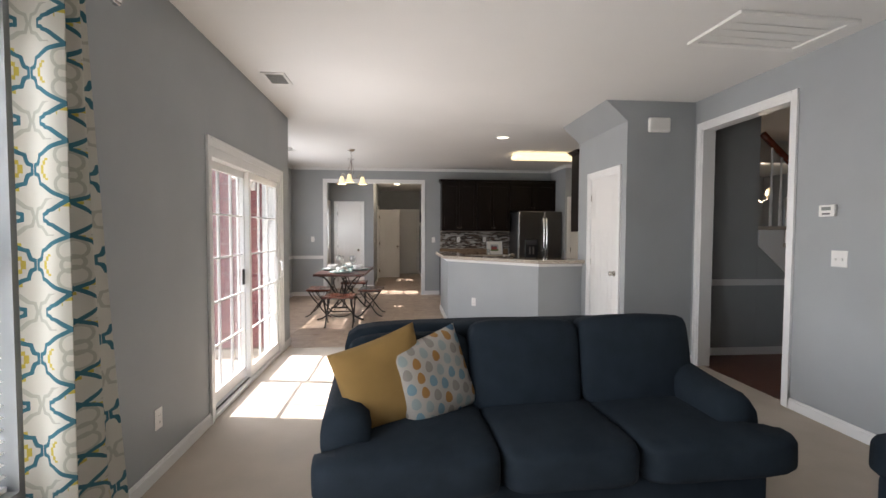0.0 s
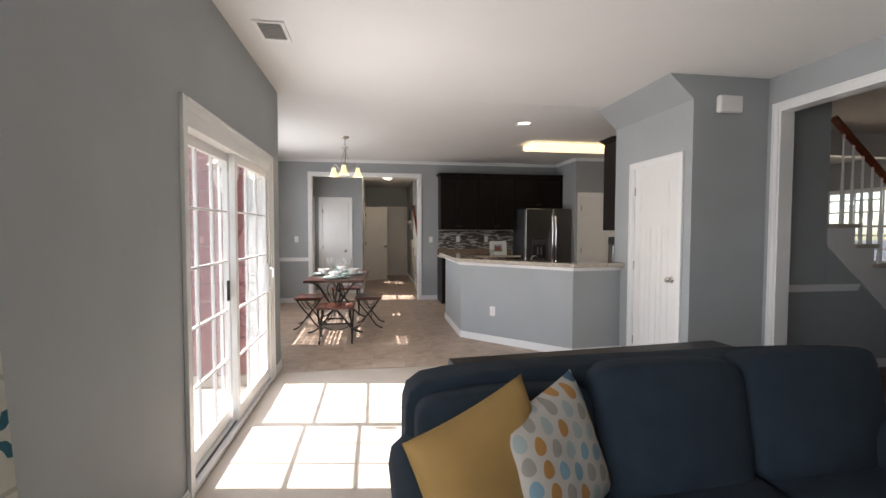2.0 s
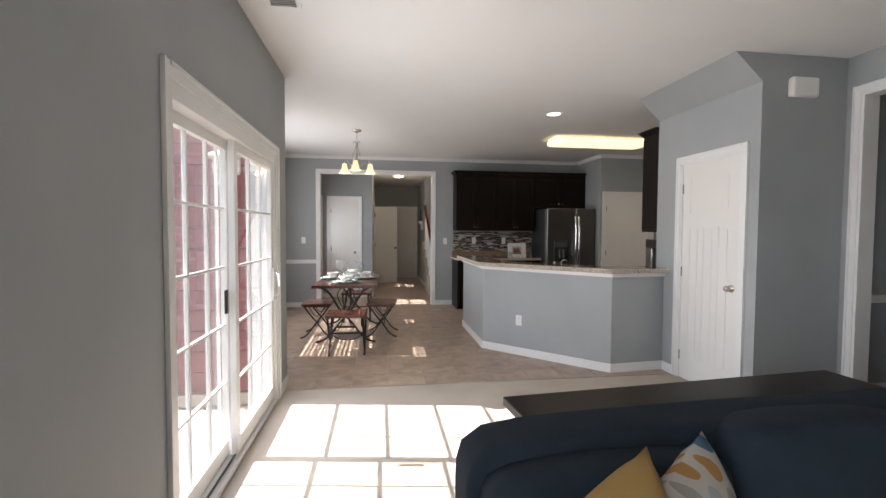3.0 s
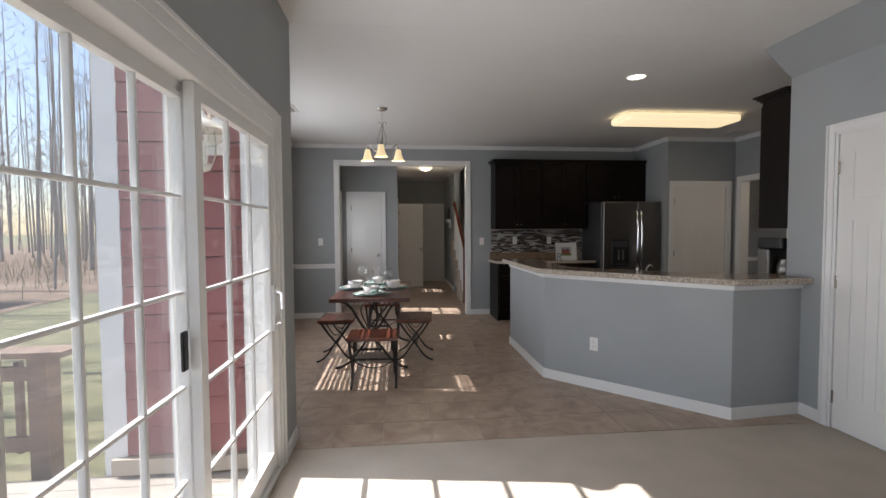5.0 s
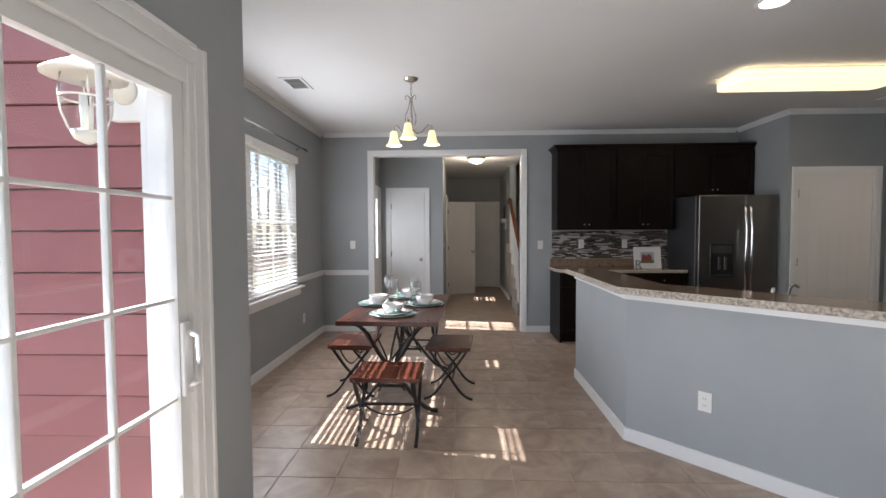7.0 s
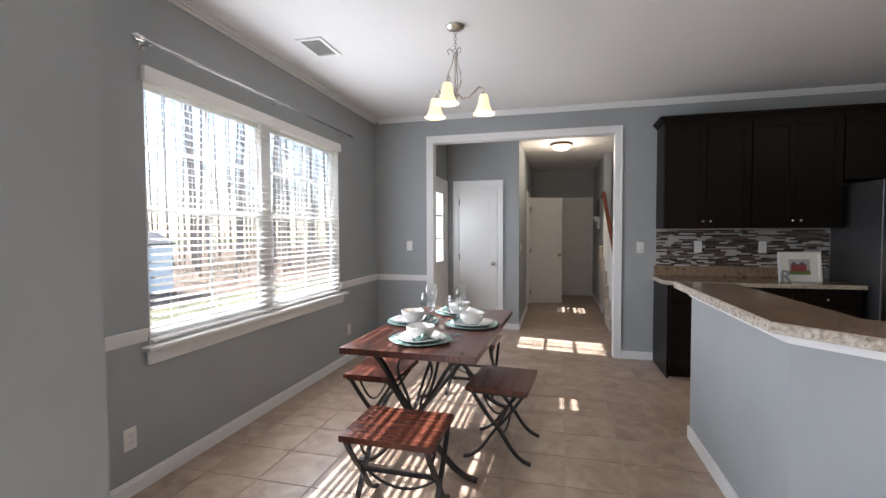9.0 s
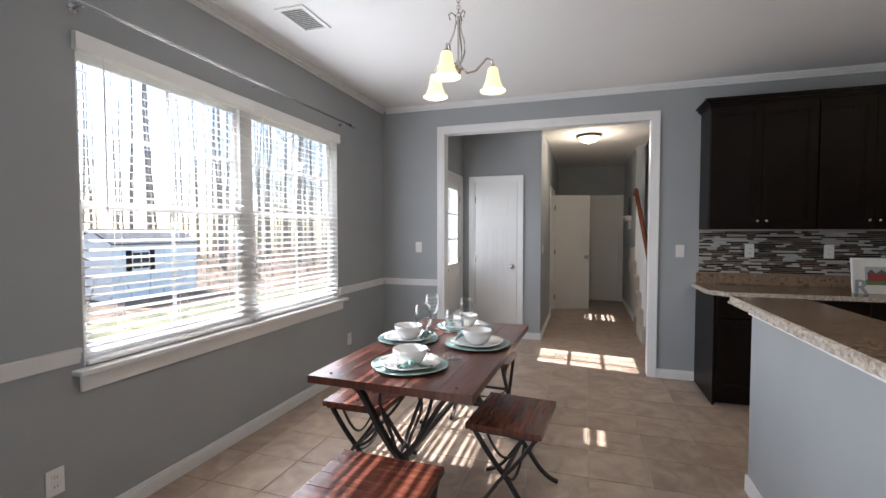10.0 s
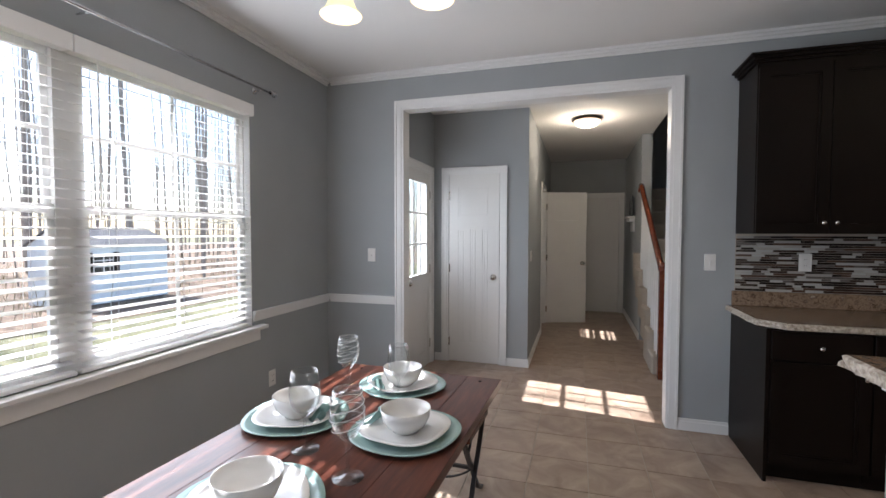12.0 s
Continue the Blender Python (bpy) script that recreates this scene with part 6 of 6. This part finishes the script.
# shelf and small frames on the corridor wall
SH = thing("wall_shelf", "small white bracket shelf on the corridor wall", "shelf", pose(0.70, 13.75, 1.52, 0, 0, -90))
part("board", box(-0.20, 0.20, -0.11, 0, 0.10, 0.125, 0.004), M_TRIM, SH)
part("crown", box(-0.18, 0.18, -0.085, 0, 0.045, 0.0995, 0.012, 2), M_TRIM, SH)
part("backboard", box(-0.16, 0.16, -0.03, 0, -0.10, 0.0445, 0.004), M_TRIM, SH)
for q, hh in ((-0.10, 0.30), (0.09, 0.24)):
    fr = thing("picture_frame", "small black picture frame standing on a shelf", "picture frame", pose(0.66, 13.75 + q, 1.6455, 0, 0, -90))
    part("frame", wall_bm("y", -0.008, 0.008, -0.085, 0.085, 0, hh, [(-0.065, 0.065, 0.02, hh - 0.02)]), M_BLACK, fr)
    part("picture", box(-0.066, 0.066, -0.002, 0.004, 0.019, hh - 0.019), mat("grey_print", (0.18, 0.18, 0.18), 0.4), fr)

window("window_5", -1.62, -1, 13.10, 13.72, 1.40, 2.0, "small white side room window with a blind", 1)
blind("window_blind", -1.632, 13.11, 13.71, 1.41, 1.995, 15, "small white slatted venetian blind")

# ---- outside ----
M_GRASS = ramp_mat("late_winter_lawn", [(0.3, (0.10, 0.09, 0.045)), (0.5, (0.13, 0.128, 0.056)), (0.7, (0.22, 0.19, 0.11))], scale=1.4, rough=0.95, bump=0.4, detail=10)
M_LEAFLITTER = ramp_mat("leaf_litter", [(0.3, (0.09, 0.055, 0.035)), (0.55, (0.19, 0.125, 0.08)), (0.8, (0.27, 0.20, 0.14))], scale=6, rough=0.95, bump=0.5)
M_BARK = ramp_mat("grey_brown_bark", [(0.3, (0.23, 0.20, 0.18)), (0.7, (0.41, 0.375, 0.345))], scale=9, stretch=(1, 1, 0.25), rough=0.9, bump=0.5)
M_DECK = ramp_mat("weathered_deck_wood", [(0.3, (0.30, 0.26, 0.22)), (0.7, (0.45, 0.40, 0.35))], scale=6, stretch=(1, 8, 1), rough=0.8)
M_DECKRAIL = ramp_mat("brown_deck_rail_wood", [(0.3, (0.14, 0.09, 0.065)), (0.7, (0.25, 0.17, 0.125))], scale=6, stretch=(1, 1, 4), rough=0.8)
M_SHED = mat("pale_shed_paint", (0.84, 0.87, 0.90), 0.6, var=0.03)
GZ = -1.15
struct("ground", box(-400, 400, -400, 400, GZ - 0.2, GZ), M_GRASS, "patchy late-winter lawn", "lawn")
bm = bmesh.new()
rnd = random.Random(5)
pts = [(-12.5 - 1.5 * rnd.random(), y) for y in range(-60, 90, 6)]
bm.faces.new([bm.verts.new((x, y, GZ + 0.02)) for x, y in [*pts, (-120, 90), (-120, -60)]])
bmesh.ops.recalc_face_normals(bm, faces=bm.faces)
struct("ground_woodland", bm, M_LEAFLITTER, "brown leaf litter on the woodland floor", "ground")

SD = thing("siding", "red horizontal lap siding on the house's outer wall", "siding", kind="structure")
for k in range(18):
    z = -0.348 + 0.176 * k
    part("board", box(-2.238, -1.4105, 5.868 - 0.008, 5.8845, z, z + 0.168), M_SIDING, SD)
for k, ob in enumerate(SD.children):
    ob.rotation_euler = (0, 0, 0)
    me = ob.data
    for v in me.vertices:
        if v.co.y < 5.87 and v.co.z < ob.data.vertices[0].co.z + 0.1:
            v.co.y -= 0.014
CB = struct("trim_corner_board", box(-2.37, -2.2383, 5.845, 5.8845, -0.3, 2.75), mat("white_corner_board", (0.72, 0.74, 0.76), 0.5, var=0.05, scale=8), "white painted corner board of the siding", "trim")
struct("trim_door_board", box(-1.445, -1.4106, 5.603, 5.665, -0.12, 2.06), M_TRIM, "white painted board beside the patio door", "trim")

LA = thing("wall_lantern", "white coach lantern with ribbed glass on the siding", "lantern", pose(-1.655, 5.62, 1.735))
M_LANT = mat("chalky_white_metal", (0.70, 0.66, 0.58), 0.5, var=0.06, scale=20)
part("mount_block", box(-0.07, 0.07, 0.19, 0.235, 0.12, 0.345, 0.006), M_TRIM, LA)
bp_ = lathe([(0.0, 0.0), (0.055, 0.0), (0.05, 0.015), (0.02, 0.03), (0.0, 0.03)], 18)
bmesh.ops.transform(bp_, matrix=pose(0.0, 0.19, 0.235, 90, 0, 0), verts=bp_.verts)
part("back_plate", bp_, M_LANT, LA, smooth=True)
part("gooseneck", tube([(0.0, 0.17, 0.235), (0.0, 0.13, 0.29), (0.0, 0.09, 0.38), (0.0, 0.04, 0.415), (0.0, 0.0, 0.39), (0.0, 0.0, 0.30)], 0.011), M_LANT, LA, smooth=True)
part("cap", lathe([(0.0, 0.335), (0.018, 0.33), (0.03, 0.30), (0.05, 0.285), (0.09, 0.262), (0.13, 0.235), (0.13, 0.226), (0.07, 0.235), (0.0, 0.24)], 28), M_LANT, LA, smooth=True)
gl = part("glass_body", lathe([(0.066, 0.232), (0.075, 0.17), (0.070, 0.10), (0.050, 0.04), (0.03, 0.02), (0.0, 0.015)], 24), M_GLASS, LA, smooth=True)
gl.visible_shadow = False
part("base_cup", lathe([(0.045, 0.028), (0.052, 0.035), (0.04, 0.005), (0.015, -0.01), (0.0, -0.015)], 20), M_LANT, LA, smooth=True)
bm = bmesh.new()
cyl(bm, (0, 0, 0.02), (0, 0, 0.16), 0.018, 0.022, 12)
part("bulb", bm, M_PLASTIC, LA, smooth=True)
for k in range(4):
    a = radians(45 + 90 * k)
    part("rib", tube([(r * math.cos(a), r * math.sin(a), z) for r, z in ((0.070, 0.232), (0.079, 0.17), (0.074, 0.10), (0.054, 0.04), (0.03, 0.012))], 0.004, 6), M_LANT, LA, smooth=True)
part("band", tube([(0.078 * math.cos(a), 0.078 * math.sin(a), 0.15) for a in [2 * math.pi * i / 24 for i in range(25)]], 0.004, 6), M_LANT, LA, smooth=True)

DK = thing("deck", "weathered wooden deck outside the patio door", "deck", kind="structure")
me = mesh_of("deck_board", box(-2.25, 2.25, -0.068, 0.068, -0.035, 0.0, 0.003), M_DECK)
for k in range(38):
    share("deck_board", me, DK, pose(-3.67, 0.6 + 0.14 * k, -0.12))
RL = thing("deck_railing", "brown wooden deck railing with a flat cap", "railing")
for x in (-2.80, -4.3, -5.8):
    part("post", box(x - 0.10, x + 0.02, 5.98, 6.10, -1.15, 0.60, 0.004), M_DECKRAIL, RL)
part("cap", box(-5.9, -2.66, 5.95, 6.13, 0.601, 0.64, 0.004), M_DECKRAIL, RL)
part("rail", box(-5.78, -2.905, 6.02, 6.06, 0.44, 0.53), M_DECKRAIL, RL)
part("rail", box(-5.78, -2.905, 6.02, 6.06, -0.02, 0.07), M_DECKRAIL, RL)
for k in range(20):
    x = -3.02 - 0.135 * k
    part("baluster", box(x - 0.018, x + 0.018, 6.061, 6.097, -0.05, 0.55), M_DECKRAIL, RL)

SHD = thing("garden_shed", "pale painted garden shed with a dark shuttered window", "shed", pose(-16.9, 18.8, GZ))
part("wall", box(-1.0, 1.0, -1.8, 1.8, 0.06, 2.10), M_SHED, SHD)
bm = bmesh.new()
rv = [[bm.verts.new((x, y, z)) for x, z in ((-1.1, 2.05), (0.0, 2.58), (1.1, 2.05), (1.1, 2.11), (0.0, 2.65), (-1.1, 2.11))] for y in (-1.86, 1.86)]
for k in range(6):
    bm.faces.new((rv[0][k], rv[0][(k + 1) % 6], rv[1][(k + 1) % 6], rv[1][k]))
bm.faces.new(rv[0][:2] + rv[0][4:]), bm.faces.new(rv[0][1:5]), bm.faces.new(rv[1][:2] + rv[1][4:]), bm.faces.new(rv[1][1:5])
bmesh.ops.recalc_face_normals(bm, faces=bm.faces)
part("roof", bm, mat("grey_shingles", (0.17, 0.16, 0.16), 0.9, var=0.15, scale=6), SHD, "grey shingle roof")
for y in (-1.80, 1.79):
    gb = prism([(-0.98, 2.1005), (0.98, 2.1005), (0.0, 2.57)], -y - 0.01, -y)
    bmesh.ops.transform(gb, matrix=Matrix.Rotation(radians(90), 4, "X"), verts=gb.verts)
    part("gable", gb, M_SHED, SHD)
for x in (-0.8, 0.8):
    for y in (-1.6, 0.0, 1.6):
        part("block", box(x - 0.1, x + 0.1, y - 0.1, y + 0.1, 0.0, 0.0595), M_DARK, SHD)
wn_ = part("window", box(1.001, 1.03, -1.08, -0.38, 1.10, 1.82), M_TRIM, SHD)
for y in (-0.90, -0.56):
    for z in (1.25, 1.46, 1.67):
        part("pane", box(1.031, 1.037, y - 0.145, y + 0.145, z - 0.085, z + 0.085), M_BLACK, wn_)
for y in (-1.19, -0.27):
    part("shutter", box(1.001, 1.03, y - 0.10, y + 0.10, 1.08, 1.84), M_DARK, SHD)
part("door", box(1.001, 1.025, 0.25, 1.35, 0.12, 1.90), M_SHED, SHD)


def tree(x, y, h, r, seed):
    """A bare woodland tree: tapered trunk, limbs and twigs."""
    rd = random.Random(seed)
    ob = thing("tree", "tall bare woodland tree with thin upper branches", "tree", pose(x, y, GZ, 0, 0, rd.uniform(0, 360)), group="bare trees")
    lean = (rd.uniform(-0.03, 0.03), rd.uniform(-0.03, 0.03))
    n = 7
    pts = [(lean[0] * h * k / n + rd.uniform(-0.06, 0.06), lean[1] * h * k / n + rd.uniform(-0.06, 0.06), h * k / n) for k in range(n + 1)]
    bm = bmesh.new()

    def taper(line, r0, r1, sides):
        rings = []
        for i, p in enumerate(line):
            f = i / (len(line) - 1)
            rr = r0 + (r1 - r0) * f
            rings.append([bm.verts.new((p[0] + rr * math.cos(2 * math.pi * k / sides), p[1] + rr * math.sin(2 * math.pi * k / sides), p[2])) for k in range(sides)])
        for u, v in zip(rings, rings[1:]):
            for k in range(sides):
                bm.faces.new((u[k], u[(k + 1) % sides], v[(k + 1) % sides], v[k]))

    taper(pts, r, r * 0.18, 8)
    part("trunk", bm, M_BARK, ob)
    bm = bmesh.new()
    for k in range(34):
        f = rd.uniform(0.12, 0.97)
        i = min(n - 1, int(f * n))
        p = Vector(pts[i]).lerp(Vector(pts[i + 1]), f * n - i)
        a, L = rd.uniform(0, 6.28), rd.uniform(0.8, 2.6) * (1.15 - f * 0.6)
        up = rd.uniform(0.2, 0.9)
        d = Vector((math.cos(a), math.sin(a), up))
        q = p + d * L * 0.5 + Vector((0, 0, rd.uniform(-0.1, 0.1)))
        e = p + d * L + Vector((rd.uniform(-0.3, 0.3), rd.uniform(-0.3, 0.3), 0.25))
        rb = r * (0.30 - 0.18 * f)
        taper([p, q, e], rb, 0.006, 4)
        for s in range(5):
            b0 = q.lerp(e, rd.random())
            e2 = b0 + Vector((rd.uniform(-0.7, 0.7), rd.uniform(-0.7, 0.7), rd.uniform(0.0, 0.8))) * L * 0.5
            taper([b0, b0.lerp(e2, 0.5) + Vector((0, 0, 0.05)), e2], 0.012, 0.004, 3)
    part("limb", bm, M_BARK, ob)
    return ob


rnd = random.Random(21)
proto = [tree(-26 - 2 * k, 4.0 + 5 * k, 15 + 2 * k, 0.045 + 0.021 * k, 40 + k) for k in range(5)]
spots = []
for k in range(1200):
    x = -15.5 - 40 * rnd.random() ** 1.3
    y = rnd.uniform(-6, 75)
    if len(spots) >= 290:
        break
    if -18.6 < x < -12 and abs(y - 18.0) < 4.5 or -24 < x < -18 and 18.5 < y < 23.5:
        continue
    if all((x - a) ** 2 + (y - b) ** 2 > 1.0 for a, b in spots):
        spots.append((x, y))
for k, (x, y) in enumerate(spots):
    c = copy_thing(proto[k % 5], pose(x, y, GZ, 0, 0, rnd.uniform(0, 360)))
    s = rnd.uniform(0.75, 1.25)
    c.matrix_basis = pose(x, y, GZ, 0, 0, rnd.uniform(0, 360)) @ Matrix.Diagonal((s, s, s, 1))
# low brush along the wood's edge
bm = bmesh.new()
for k in range(2600):
    x, y = -14.5 - 16 * rnd.random(), rnd.uniform(-5, 60)
    a, L = rnd.uniform(0, 6.28), rnd.uniform(0.3, 1.5)
    p = Vector((x, y, GZ))
    e = p + Vector((math.cos(a) * 0.5 * L, math.sin(a) * 0.5 * L, L))
    s = Vector((-math.sin(a), math.cos(a), 0)) * 0.012
    m_ = p.lerp(e, 0.6) + Vector((0.05, 0, 0.1))
    v = [bm.verts.new(q) for q in (p - s, p + s, m_ + s * 0.7, m_ - s * 0.7, e)]
    bm.faces.new(v[:4]), bm.faces.new((v[3], v[2], v[4]))
tagged(new("brush", mesh_of("brush", bm, mat("dry_brush", (0.22, 0.19, 0.10), 0.9, var=0.2, island=0.4))), "dry olive-brown brush at the wood's edge", "brush", kind="stuff")

# far house and street seen through the front room's window
struct("road", box(22, 400, -100, 100, GZ + 0.005, GZ + 0.02), mat("asphalt", (0.05, 0.05, 0.052), 0.9), "grey asphalt street", "road")

# ---- floor tiles, last ----
T, G = 0.333, 0.005
me = mesh_of("tile", box(-T / 2 + G / 2, T / 2 - G / 2, -T / 2 + G / 2, T / 2 - G / 2, -0.0038, 0.0, 0.0012), M_TILE)
rest = bmesh.new()
ox, oy = -0.006, 6.487
for i in range(-9, 17):
    for j in range(-3, 30):
        cx, cy = ox + T * (i + 0.5), oy + T * (j + 0.5)
        x0, x1, y0, y1 = cx - T / 2 + G / 2, cx + T / 2 - G / 2, cy - T / 2 + G / 2, cy + T / 2 - G / 2
        y0 = max(y0, 5.806)
        x0, x1 = max(x0, XD + 0.002), min(x1, 4.49)
        if x1 - x0 < 0.03 or y1 - y0 < 0.03 or y1 > 15.1:
            continue
        if cy > YB + 0.2 and (cx < -1.75 or cx > 0.95) or cy > 11.55 and cx < -0.85:
            continue
        full = x1 - x0 > T - G - 1e-4 and y1 - y0 > T - G - 1e-4
        if cx < 1.0 and full:
            share("tile", me, FLOOR_TILE, pose(cx, cy, 0, 0, 0, 0))
        else:
            bx(rest, x0, x1, y0, y1, -0.0038, 0.0)
part("tile_field", rest, M_TILE, FLOOR_TILE, kind="stuff")
